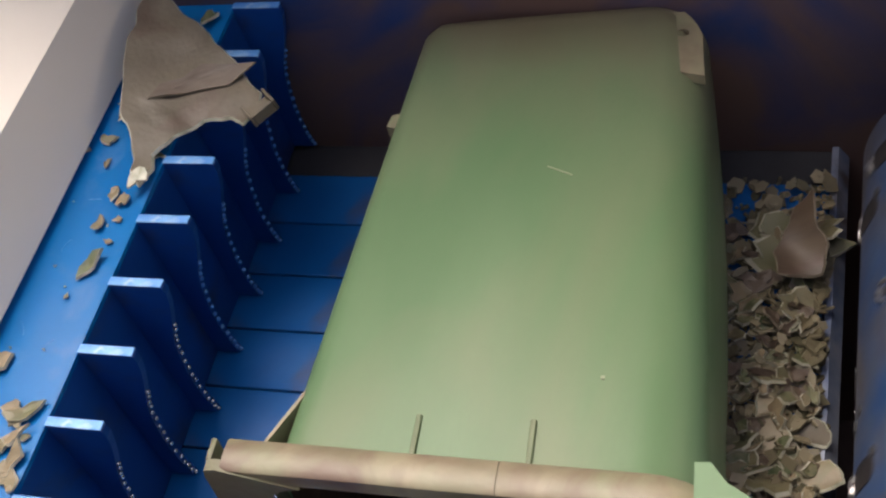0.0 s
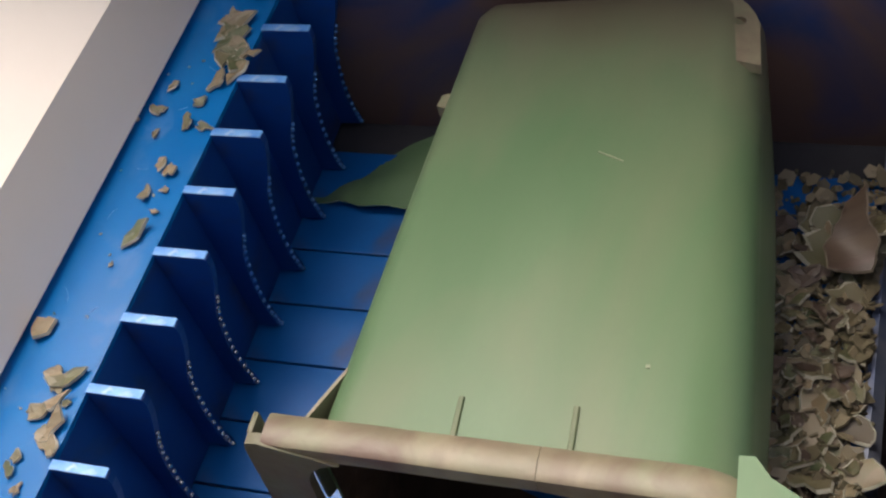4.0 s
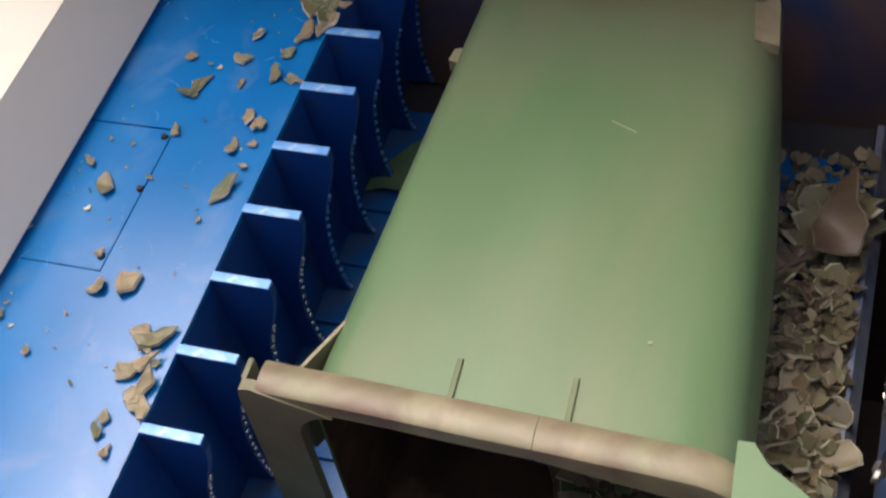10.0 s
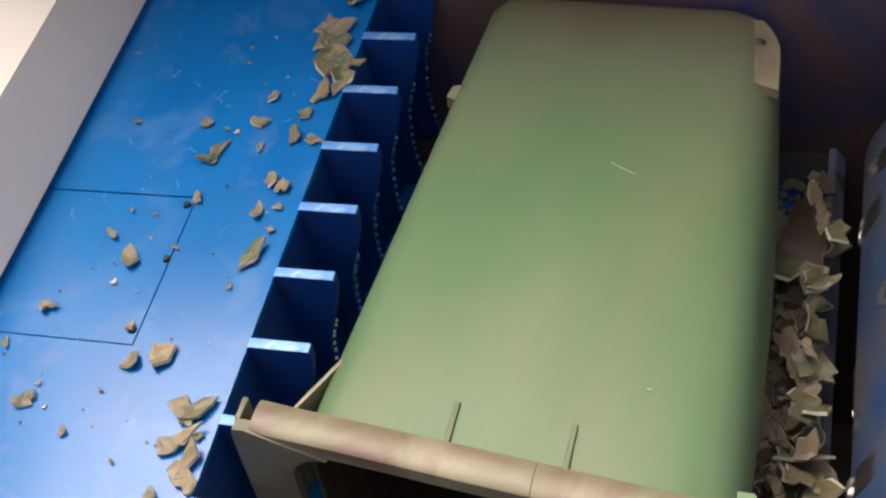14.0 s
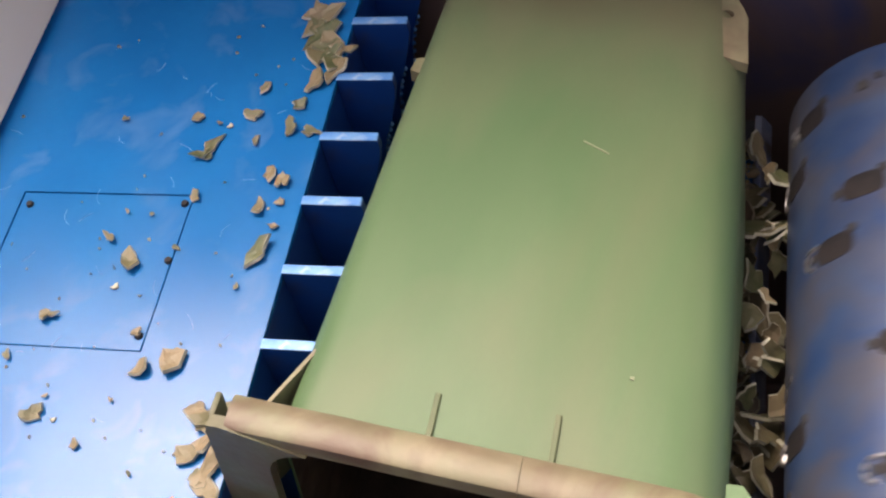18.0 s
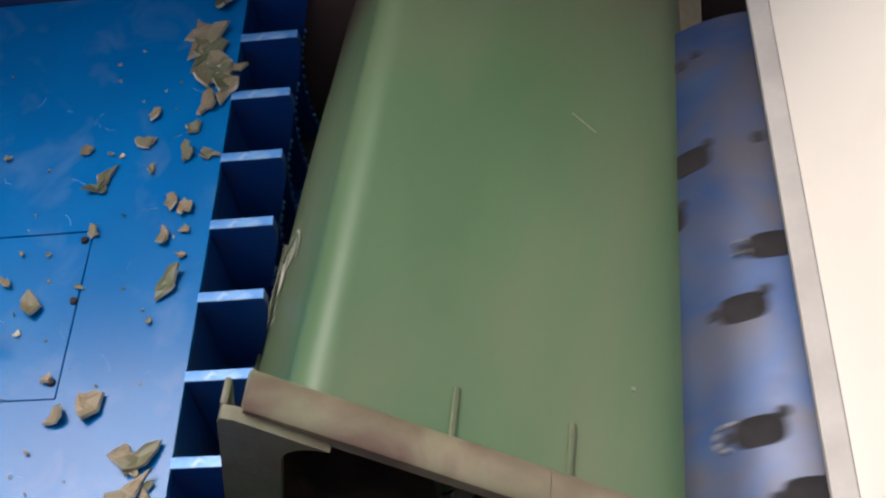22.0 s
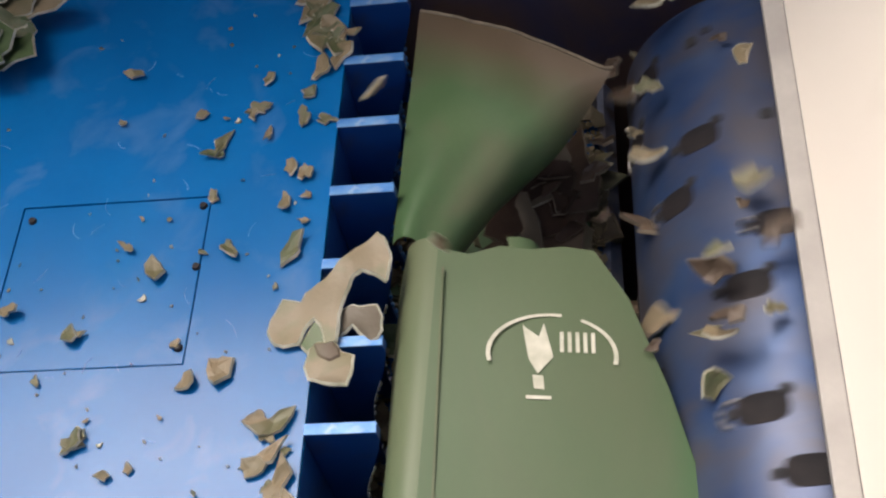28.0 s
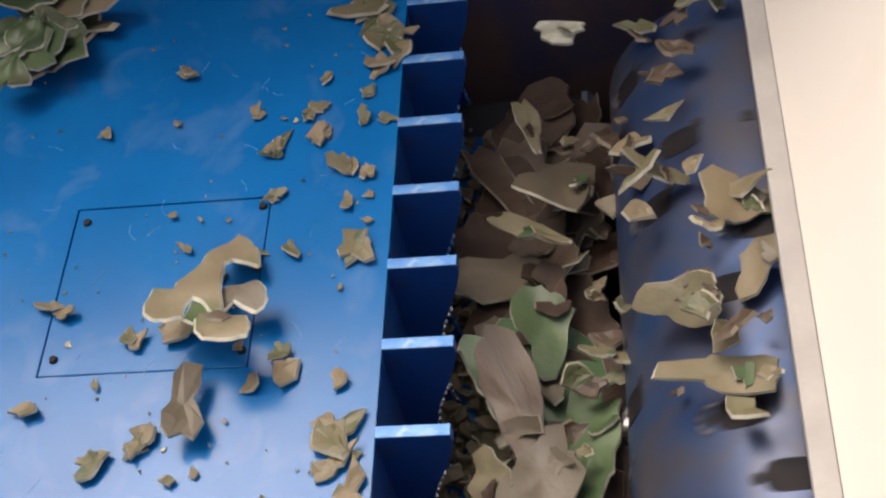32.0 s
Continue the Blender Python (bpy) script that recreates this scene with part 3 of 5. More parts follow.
rim_front = part("rim_front", bm, RIM_BROWN, wbin, "brown stained hollow lifting lip of the bin", True)
bm = bmesh.new()
prism(bm, [(-0.402, 0.008), (-0.396, 0.008), (-0.340, 0.130), (-0.346, 0.132)], 0.06, 0.250, "z")
LIP_GUSSET = part("lip_gusset", bm, DIRTY, front_lower)
for rx in (-0.139, 0.037):
    bm = box(bmesh.new(), rx - 0.0045, rx + 0.0045, 0.004, 0.085, 0.262, 0.276, 0.002)
    for v in bm.verts:
        v.co.y += skew(v.co.x, v.co.y) * 0.8
    part("rib", bm, OLIVE_RIB, side_panel)
bm = bmesh.new()
prism(bm, [(0.272, -0.03), (0.294, -0.03), (0.315, -0.062), (0.392, -0.118), (0.40, -0.15), (0.272, -0.15)], 0.290, 0.298, "z")
GUSSET = part("handle_gusset", bm, GREEN_PLAIN, wbin)
bm = bmesh.new()
prism(bm, [(0.272, -0.03), (0.294, -0.03), (0.315, -0.062), (0.392, -0.118), (0.40, -0.15), (0.272, -0.15)], -0.298, -0.290, "z")
GUSSET_2 = part("handle_gusset", bm, GREEN_PLAIN, wbin)
bm = bmesh.new()
bmesh.ops.create_cone(bm, cap_ends=True, segments=14, radius1=0.016, radius2=0.016, depth=0.56, matrix=Matrix.Translation((0.378, -0.130, 0)))
HANDLE = part("handle_bar", bm, GREEN, wbin, "", True)


def bracket(x, y, z):
    """An axle bracket: a lug with a round hole through it."""
    bm = bmesh.new()
    n = 20
    o, h = [], []
    for k in range(n):
        a = 2 * math.pi * k / n
        cx, cy = math.cos(a), math.sin(a)
        q = min(0.036 / max(abs(cx), abs(cy)), 0.043)
        o.append((x + cx * q, y + cy * q))
        h.append((x + cx * 0.013, y + cy * 0.013))
    lo = [bm.verts.new((*p, z)) for p in o]
    hi = [bm.verts.new((*p, z + 0.022)) for p in o]
    hl = [bm.verts.new((*p, z)) for p in h]
    hh = [bm.verts.new((*p, z + 0.022)) for p in h]
    for k in range(n):
        j = (k + 1) % n
        bm.faces.new((lo[k], lo[j], hi[j], hi[k]))
        bm.faces.new((hl[k], hh[k], hh[j], hl[j]))
        bm.faces.new((hi[k], hi[j], hh[j], hh[k]))
        bm.faces.new((lo[k], hl[k], hl[j], lo[j]))
    return bm


def axle_ear(z):
    """A flat ear that runs out of the side panel at the foot, with a round axle hole."""
    bm = bmesh.new()
    edge = [(0.262, 0.875), (0.258, 0.95), (0.256, 1.000), (0.246, 1.030), (0.232, 1.058), (0.219, 1.077), (0.196, 1.078), (0.185, 1.06), (0.180, 1.00), (0.19, 0.90)]
    hole = []
    for x, y in edge:
        q = math.hypot(x - 0.217, y - 1.010)
        hole.append((0.217 + (x - 0.217) / q * 0.014, 1.010 + (y - 1.010) / q * 0.012))
    lo, hi = ([bm.verts.new((x, y, z + d)) for x, y in edge] for d in (0.0, 0.022))
    hl, hh = ([bm.verts.new((x, y, z + d)) for x, y in hole] for d in (0.0, 0.022))
    n = len(edge)
    for k in range(n):
        j = (k + 1) % n
        for quad in ((lo[k], lo[j], hi[j], hi[k]), (hl[k], hh[k], hh[j], hl[j]), (hi[k], hi[j], hh[j], hh[k]), (lo[k], hl[k], hl[j], lo[j])):
            bm.faces.new(quad)
    return bm


LUG_A = part("axle_bracket", axle_ear(0.203), DIRTY, wbin, "axle lug with an empty round hole")
LUG_B = part("axle_bracket", axle_ear(-0.225), DIRTY, wbin)
bm = bmesh.new()
prism(bm, [(-0.345, 0.790), (-0.310, 0.775), (-0.31, 0.830), (-0.340, 0.822)], 0.195, 0.222, "z")
TAB = part("moulded_tab", bm, DIRTY, wbin)



def top_z(x, y):
    """Outer height of the side panel over the bin's axis."""
    xf, xb, h = bin_section(y)
    t = (x - xf - 0.050) / (xb - xf - 0.155)
    return h + BULGE * math.sin(math.pi * y / LEN) * math.sin(math.pi * min(1, max(0, t))) + 0.0025


for pts in ([(0.00, 0.60), (0.045, 0.578), (0.046, 0.5805), (0.001, 0.6025)], [(0.128, 0.135), (0.134, 0.135), (0.134, 0.141), (0.128, 0.141)]):
    bm = bmesh.new()
    prism(bm, pts, 0.0, 1.0, "z")
    for v in bm.verts:
        v.co.z = top_z(v.co.x, v.co.y) + (0.0014 if v.co.z > 0.5 else -0.001)
    part("scratch", bm, SCUFF, side_panel)

# printed emblem on the front panel: an open ring, a spread shape and bars
def emblem_piece(name, shapes):
    bm = bmesh.new()
    for pts in shapes:
        bm.faces.new([bm.verts.new((bin_section(y)[0] - BULGE * math.sin(math.pi * y / LEN) - 0.0040, y, z)) for y, z in pts])
    bmesh.ops.remove_doubles(bm, verts=bm.verts[:], dist=0.0002)
    return part(name, bm, PRINT, front_lower)


ECY, ECZ = 0.33, -0.02


def arc(k0, k1):
    out = []
    for k in range(k0, k1):
        a0, a1 = radians(-12 + 204 * k / 22), radians(-12 + 204 * (k + 1) / 22)
        out.append([(ECY + r * math.sin(a) * 0.72, ECZ - r * math.cos(a)) for a, r in ((a0, 0.094), (a1, 0.094), (a1, 0.101), (a0, 0.101))])
    return out


bm = bmesh.new()
for k in range(10):
    y0, y1 = 0.03 + 0.046 * k, 0.03 + 0.046 * (k + 1)
    x0, x1 = (bin_section(y)[0] - 0.55 * BULGE * math.sin(math.pi * y / LEN) - 0.004 for y in (y0, y1))
    bm.faces.new([bm.verts.new(p) for p in ((x0, y0, -0.190), (x1, y1, -0.190), (x1, y1, -0.1935), (x0, y0, -0.1935))])
bmesh.ops.remove_doubles(bm, verts=bm.verts[:], dist=0.0002)
grown = bmesh.ops.extrude_face_region(bm, geom=bm.faces[:])
bmesh.ops.translate(bm, vec=(0.006, 0, 0), verts=[g for g in grown["geom"] if isinstance(g, bmesh.types.BMVert)])
part("moulded_line", bm, OLIVE_RIB, front_lower)
emblem_piece("emblem_arc", arc(0, 12))
emblem_piece("emblem_arc", arc(14, 22))
emblem_piece("emblem_figure", [[(ECY + 0.05, ECZ - 0.045), (ECY + 0.03, ECZ - 0.02), (ECY + 0.055, ECZ - 0.012), (ECY - 0.005, ECZ + 0.002), (ECY - 0.035, ECZ - 0.022), (ECY - 0.01, ECZ - 0.036)]])
emblem_piece("emblem_figure", [[(ECY - 0.037, ECZ - 0.03), (ECY - 0.06, ECZ - 0.028), (ECY - 0.062, ECZ - 0.012), (ECY - 0.038, ECZ - 0.014)]])
for k in range(5):
    z = ECZ + 0.012 + 0.012 * k
    emblem_piece("emblem_bar", [[(ECY + 0.04, z), (ECY + 0.04, z + 0.006), (ECY + 0.004, z + 0.006), (ECY + 0.004, z)]])
emblem_piece("emblem_bar", [[(ECY - 0.072, ECZ - 0.04), (ECY - 0.072, ECZ - 0.002), (ECY - 0.078, ECZ - 0.002), (ECY - 0.078, ECZ - 0.04)]])

# ------------------------------------------------------------ shreds
RND = random.Random(7)


def chip_mesh(size, seed, material=None, stretch=1.5, points=8, curl=0.25, thick=0.0045, wave=0.10, smooth=False, rag=0.14):
    """A torn flake of plastic: a ragged angular outline with notches, bent along a crease, with a pale torn edge of real thickness."""
    r = random.Random(seed)
    bm = bmesh.new()
    out = []
    p2, p3 = r.uniform(0, 6.28), r.uniform(0, 6.28)
    for k in range(points):
        a = 2 * math.pi * (k + r.uniform(-0.38, 0.38)) / points
        q = size * 0.50 * (1 + 0.22 * math.sin(2 * a + p2) + 0.20 * math.sin(3 * a + p3)) * r.uniform(1 - rag, 1 + rag)
        if points < 15 and r.random() < 0.16:
            q *= r.uniform(0.50, 0.72)
        out.append((q * math.cos(a) * stretch ** 0.5, q * math.sin(a) / stretch ** 0.5))
    ax = r.uniform(0, math.pi)
    cv = curl * r.uniform(0.4, 1.5)
    off = size * r.uniform(-0.15, 0.15)

    def lift(x, y):
        u = x * math.cos(ax) + y * math.sin(ax) - off
        v = y * math.cos(ax) - x * math.sin(ax)
        return cv * (max(0.0, u) * 1.1 + 0.25 * v * v / size) + size * wave * math.sin(7.0 * x / size + ax) * math.cos(6.0 * y / size + 2 * ax)
    mids = [(x * 0.5, y * 0.5) for x, y in out]
    rows = []
    for t in (0.5, -0.5):
        o = []
        for k, (x, y) in enumerate(out):
            e = 1.0 if t < 0 else 1.0 - min(0.17, 0.0030 / size) * r.uniform(0.3, 1.6)
            o.append(bm.verts.new((x * e, y * e, lift(x, y) + t * thick)))
        m = [bm.verts.new((x, y, lift(x, y) + t * thick)) for x, y in mids]
        c = bm.verts.new((0, 0, lift(0, 0) + t * thick))
        for k in range(points):
            j = (k + 1) % points
            bm.faces.new((o[k], o[j], m[j], m[k]))
            bm.faces.new((m[k], m[j], c))
        rows.append(o)
    for k in range(points):
        j = (k + 1) % points
        bm.faces.new((rows[0][k], rows[1][k], rows[1][j], rows[0][j])).material_index = 1
    return mesh_of("plastic_shred", bm, material or CHIP, smooth, TORN_DARK if material in (BROWN, INSIDE) else TORN_MID)


CHIPS = [chip_mesh(0.03, 100 + k, stretch=RND.uniform(1, 2.2), points=RND.randint(8, 13), curl=0.30, wave=0.05, thick=0.0035, rag=0.26) for k in range(24)]
CHIPS_DARK = [chip_mesh(0.03, 150 + k, BROWN, stretch=RND.uniform(1, 2.8), points=RND.randint(9, 12), curl=0.4, wave=0.06, rag=0.26) for k in range(8)]


def shred(size, seed, dark=False):
    pool = CHIPS_DARK if dark else CHIPS
    o = new("plastic_shred", pool[seed % len(pool)])
    s = size / 0.03
    o.scale = (s, s, min(s, 1.6))
    return tagged(o, "torn olive and tan plastic shred from the bin", "plastic shred", "loose plastic shreds")


RIDERS = []
FIRST_0 = [(-0.059, -0.010, 0.088), (-0.050, -0.092, 0.069), (-0.002, -0.082, 0.046), (-0.036, -0.170, 0.051), (-0.041, 0.102, 0.054),
    (-0.403, -0.265, 0.018), (-0.253, -0.257, 0.027), (-0.205, -0.272, 0.011), (-0.144, -0.252, 0.034), (-0.057, -0.225, 0.036),
    (-0.059, -0.288, 0.035), (-0.017, -0.293, 0.030), (-0.121, -0.315, 0.020), (-0.205, -0.331, 0.039), (-0.212, -0.356, 0.033),
    (-0.072, -0.394, 0.032), (-0.046, -0.410, 0.034), (-0.075, -0.469, 0.032), (-0.039, -0.458, 0.019), (-0.038, -0.511, 0.019),
    (-0.204, -0.449, 0.027), (-0.343, -0.545, 0.024), (-0.283, -0.600, 0.045), (-0.207, -0.563, 0.017), (-0.051, -0.573, 0.059),
    (-0.073, -0.641, 0.014), (-0.401, -0.715, 0.032), (-0.450, -0.798, 0.019), (-0.227, -0.742, 0.020), (-0.193, -0.812, 0.040)]
FIRST_1 = [(-0.147, -0.790, 0.055), (-0.348, -0.872, 0.010), (-0.359, -0.908, 0.037), (-0.265, -0.957, 0.022), (-0.155, -1.000, 0.009),
    (-0.230, -0.871, 0.008), (-0.046, -0.891, 0.057), (-0.051, -0.945, 0.047), (-0.032, -0.994, 0.056), (-0.135, -0.183, 0.028),
    (-0.276, -0.492, 0.009), (-0.326, -0.486, 0.011)]
FIRST = FIRST_0 + FIRST_1
LATER_0 = [(-0.401, -0.149, 0.037), (-0.401, -0.268, 0.015), (-0.156, -0.268, 0.029), (-0.163, -0.562, 0.038), (-0.051, -0.564, 0.071),
    (-0.408, -0.719, 0.038), (-0.332, -0.714, 0.061), (-0.358, -0.908, 0.041), (-0.426, -0.943, 0.048), (-0.301, -0.969, 0.027),
    (-0.528, -0.666, 0.035), (-0.636, -0.008, 0.130), (-0.682, -0.064, 0.070), (-0.121, -0.315, 0.020), (-0.766, 0.011, 0.153),
    (-0.637, 0.011, 0.104), (-0.716, -0.101, 0.091), (-0.401, -0.143, 0.038), (-0.531, -0.279, 0.029), (-0.258, -0.249, 0.027),
    (-0.158, -0.273, 0.026), (-0.199, -0.446, 0.029), (-0.344, -0.707, 0.032), (-0.393, -0.725, 0.037), (-0.551, -0.651, 0.048),
    (-0.550, -0.841, 0.046), (-0.352, -0.901, 0.053), (-0.425, -0.935, 0.044), (-0.154, -0.758, 0.039), (-0.057, -0.810, 0.038)]
LATER_1 = [(-0.374, -0.474, 0.018), (-0.212, -0.339, 0.040), (-0.138, -0.317, 0.045), (-0.061, -0.909, 0.092), (-0.087, -0.395, 0.048),
    (-0.086, -0.012, 0.097), (-0.043, -0.162, 0.051)]
LATER = LATER_0 + LATER_1

# denser clusters along the ram's front edge
edge_r = random.Random(12)
CLUSTER = [(-0.085 + 0.010 * k + 0.02 * edge_r.random(), 0.015 - 0.019 * k, edge_r.uniform(0.035, 0.062)) for k in range(9)]
CLUSTER += [(-0.075 + 0.06 * edge_r.random(), -0.88 - 0.028 * k, edge_r.uniform(0.018, 0.045)) for k in range(9)]
for k, (x, y, s) in enumerate(FIRST + CLUSTER):
    o = shred(max(s * 0.92, 0.009), k)
    RIDERS.append((o, x, y, 0.004 + min(s, 0.05) * 0.10, RND.uniform(0, 360), RND.uniform(-14, 14), 0.0))


def torn_mesh(name, outline, thick, material, bend=0.0, under=None, edge=None):
    """A flat torn piece with a given outline, bent along its length, with a pale torn edge."""
    bm = bmesh.new()
    cut = []
    for (ax, ay), (bx, by) in zip(outline, outline[1:] + outline[:1]):
        cut.append((ax, ay))
        for k in (0.33, 0.67):
            j = 0.10 * noise.noise(Vector((ax + bx * k, ay + by, k)) * 40)
            cut.append((ax + (bx - ax) * k + (by - ay) * j, ay + (by - ay) * k - (bx - ax) * j))
    outline = cut
    prism(bm, outline, -thick / 2, thick / 2, "z")
    n = len(outline)
    area = sum(outline[k][0] * outline[(k + 1) % n][1] - outline[(k + 1) % n][0] * outline[k][1] for k in range(n))
    bm.verts.ensure_lookup_table()
    for k in range(n):
        (ax, ay), (bx, by) = outline[k - 1], outline[(k + 1) % n]
        q = math.hypot(bx - ax, by - ay) * math.copysign(1, area)
        v = bm.verts[n + k]
        v.co.x, v.co.y = v.co.x - (by - ay) / q * 0.0036, v.co.y + (bx - ax) / q * 0.0036
    bmesh.ops.recalc_face_normals(bm, faces=bm.faces)
    for f in bm.faces:
        f.material_index = 1 if len(f.verts) == 4 and abs(f.normal.z) < 0.5 else 0
    bmesh.ops.triangulate(bm, faces=[f for f in bm.faces if len(f.verts) > 4])
    bmesh.ops.subdivide_edges(bm, edges=bm.edges[:], cuts=2, use_grid_fill=True)
    bm.normal_update()
    for v in bm.verts:
        v.co.z += bend * (v.co.x ** 2 + 0.6 * v.co.x * v.co.y) + 0.012 * noise.noise(Vector((v.co.x, v.co.y, 0.0)) * 13)
    for f in bm.faces:
        f.material_index = 1 if abs(f.normal.z) < 0.80 else (2 if under and f.normal.z < 0 else 0)
    me = mesh_of(name, bm, material, True, edge or TORN)
    if under:
        me.materials.append(under)
    return me


def torn_plate(name, outline, thick, material, label, category, bend=0.0, under=None, edge=None):
    return tagged(new(name, torn_mesh(name, outline, thick, material, bend, under, edge)), label, category)


# ------------------------------------------------------------ heap of shreds on the floor before the rotor
heap_r = random.Random(21)
for k in range(170):
    y = heap_r.uniform(-1.2, -0.10)
    x = 1.280 - 0.27 * heap_r.random() ** 1.3
    o = shred(heap_r.uniform(0.016, 0.044), 300 + k, k % 4 == 0)
    o.matrix_basis = pose(x, y, FLOOR_Z + heap_r.uniform(0.008, 0.05), heap_r.uniform(-40, 40), heap_r.uniform(-40, 40), heap_r.uniform(0, 360)) @ Matrix.Diagonal((*o.scale, 1))

verts, faces = [], []
for k in range(4200):
    x, y = 1.286 - 0.44 * heap_r.random() ** 1.3, 0.06 - 1.41 * heap_r.random() ** 0.8
    m = pose(x, y, FLOOR_Z + 0.004 + 0.035 * heap_r.random() ** 2, heap_r.uniform(-50, 50), heap_r.uniform(-50, 50), heap_r.uniform(0, 360))
    q = 0.006 + 0.020 * heap_r.random() ** 1.5
    n0 = len(verts)
    for a in range(5):
        rr = q * heap_r.uniform(0.5, 1.1)
        c, s = rr * math.cos(a * 1.2566), rr * math.sin(a * 1.2566)
        verts += [tuple(m @ Vector((c, s, 0.002))), tuple(m @ Vector((c, s, -0.002)))]
    faces += [tuple(n0 + 2 * a for a in range(5)), tuple(n0 + 9 - 2 * a for a in range(5))]
    faces += [(n0 + 2 * a, n0 + 2 * a + 1, n0 + (2 * a + 3) % 10, n0 + (2 * a + 2) % 10) for a in range(5)]
me = bpy.data.meshes.new("shred_litter")
me.from_pydata(verts, [], faces)
me.materials.append(mat("dirty_shreds", (0.045, 0.042, 0.020), (0.25, 0.21, 0.13), 0.55, scale=22, bump=0.2, rand=0.9, island=True))
tagged(new("shred_litter", me), "brown and olive plastic shreds littering the floor by the rotor", "plastic shreds", kind="stuff")

big = torn_plate("torn_panel_piece", [(-0.05, -0.08), (0.03, -0.085), (0.055, -0.03), (0.04, 0.03), (0.05, 0.09), (0.0, 0.08), (-0.03, 0.03), (-0.055, -0.02)],
                 0.005, BROWN, "brownish torn plastic piece on the shred heap", "plastic piece", 6.0, None, TORN_DARK)
big.matrix_basis = pose(1.235, -0.16, FLOOR_Z + 0.08, 8, -12, 10)

def rag_sheet(name, length, width, bend, seed, outer, inner, label, tip=0.0, rag=0.012, droop=0.0, edge=None):
    """A torn length of the bin's wall: curved across its width, ragged all round, two-coloured, with a pale torn edge. It lies along -y, middle at the origin."""
    r = random.Random(seed)
    rows, cols = 30, 18
    bm = bmesh.new()
    off = Vector((seed * 1.7, 0, 0))

    def at(i, j, side):
        u, v = i / (rows - 1), j / (cols - 1) - 0.5
        w = width(u) * (1 - tip * max(0.0, 1 - u / 0.22) ** 2)
        x = v * w + rag * 2.2 * (2 * abs(v)) ** 6 * (noise.noise(Vector((u * 4, v, 2)) + off) + 0.35 * noise.noise(Vector((u * 13, v, 2)) + off))
        y = (0.5 - u) * length
        if i in (0, rows - 1):
            y += rag * 2.2 * (noise.noise(Vector((v * 6, u * 3, 5)) + off) + 0.4 * noise.noise(Vector((v * 17, u * 3, 5)) + off))
        th = x * bend
        px, pz = (math.sin(th) / bend, (math.cos(th) - 1) / bend) if abs(bend) > 1e-3 else (x, 0.0)
        pz += 0.010 * noise.noise(Vector((u * 4, v * 3, 9)) + off) - droop * max(0.0, 1 - u / 0.3) ** 2
        return Vector((px, y, pz + 0.0025 * side))
    grid = [[[bm.verts.new(at(i, j, s_)) for j in range(cols)] for i in range(rows)] for s_ in (1, -1)]
    for s_, g in enumerate(grid):
        for i in range(rows - 1):
            for j in range(cols - 1):
                bm.faces.new((g[i][j], g[i][j + 1], g[i + 1][j + 1], g[i + 1][j])).material_index = s_
    ring = [(i, 0) for i in range(rows)] + [(rows - 1, j) for j in range(1, cols)] + [(i, cols - 1) for i in range(rows - 2, -1, -1)] + [(0, j) for j in range(cols - 2, 0, -1)]
    rim = bmesh.new()
    trio = []
    for i, j in ring:
        up, low = grid[0][i][j].co, grid[1][i][j].co
        out = Vector(((1 if j else -1) * (0.0035 if j in (0, cols - 1) else 0), (0.0035 if i == 0 else -0.0035 if i == rows - 1 else 0), 0.001))
        trio.append([rim.verts.new(up + Vector((0, 0, 0.0004))), rim.verts.new(low + out), rim.verts.new(low - Vector((0, 0, 0.0004)))])
    for a, b in zip(trio, trio[1:] + trio[:1]):
        for k in (0, 1):
            rim.faces.new((a[k], b[k], b[k + 1], a[k + 1]))
    ob = new(name, mesh_of(name, bm, outer, True, inner))
    part("torn_edge", rim, edge or TORN, ob, "torn edge", True)
    return tagged(ob, label, "plastic piece", "large torn pieces")


SHEET_BROWN = torn_plate("torn_plastic_piece", [(-0.100, 0.200), (-0.078, 0.168), (-0.052, 0.192), (-0.030, 0.160), (-0.006, 0.186), (0.018, 0.150), (0.048, 0.162), (0.062, 0.118), (0.044, 0.080), (0.078, 0.040), (0.066, -0.010), (0.092, -0.072), (0.060, -0.130), (0.043, -0.195), (0.010, -0.170), (-0.017, -0.178),
                                                (-0.040, -0.090), (-0.054, -0.007), (-0.085, 0.080)], 0.005, BROWN, "rusty brown crumpled length of the bin's wall with ragged ends", "plastic piece", 5.0, GREEN_PLAIN, TORN_DARK)
SHEET_OLIVE = torn_plate("torn_plastic_piece", [(-0.093, 0.217), (-0.055, 0.185), (-0.015, 0.130), (0.048, 0.060), (0.075, 0.0), (0.085, -0.070), (0.110, -0.130), (0.108, -0.205), (0.060, -0.185), (0.020, -0.150),
                                                (-0.061, -0.115), (-0.075, -0.050), (-0.066, 0.030), (-0.090, 0.110)], 0.005, OLIVE, "dark olive torn length of the bin's wall with a pale edge", "plastic piece", 2.0, INSIDE)
for o in (SHEET_BROWN, SHEET_OLIVE):
    o["group"] = "large torn pieces"
SHEET_TUBE = rag_sheet("torn_plastic_piece", 0.66, lambda u: 0.42 + 0.10 * u, 5.0, 3, GREEN_PLAIN, INSIDE, "green rolled length of the bin's wall with a rounded end", 0.45, 0.003, 0.06, OLIVE)
SHEET_SIDE = rag_sheet("torn_plastic_piece", 0.62, lambda u: 0.24 + 0.03 * u, 1.2, 7, GREEN_PLAIN, INSIDE, "green flattened length of the bin's wall", 0.25, 0.005, 0.04, OLIVE)
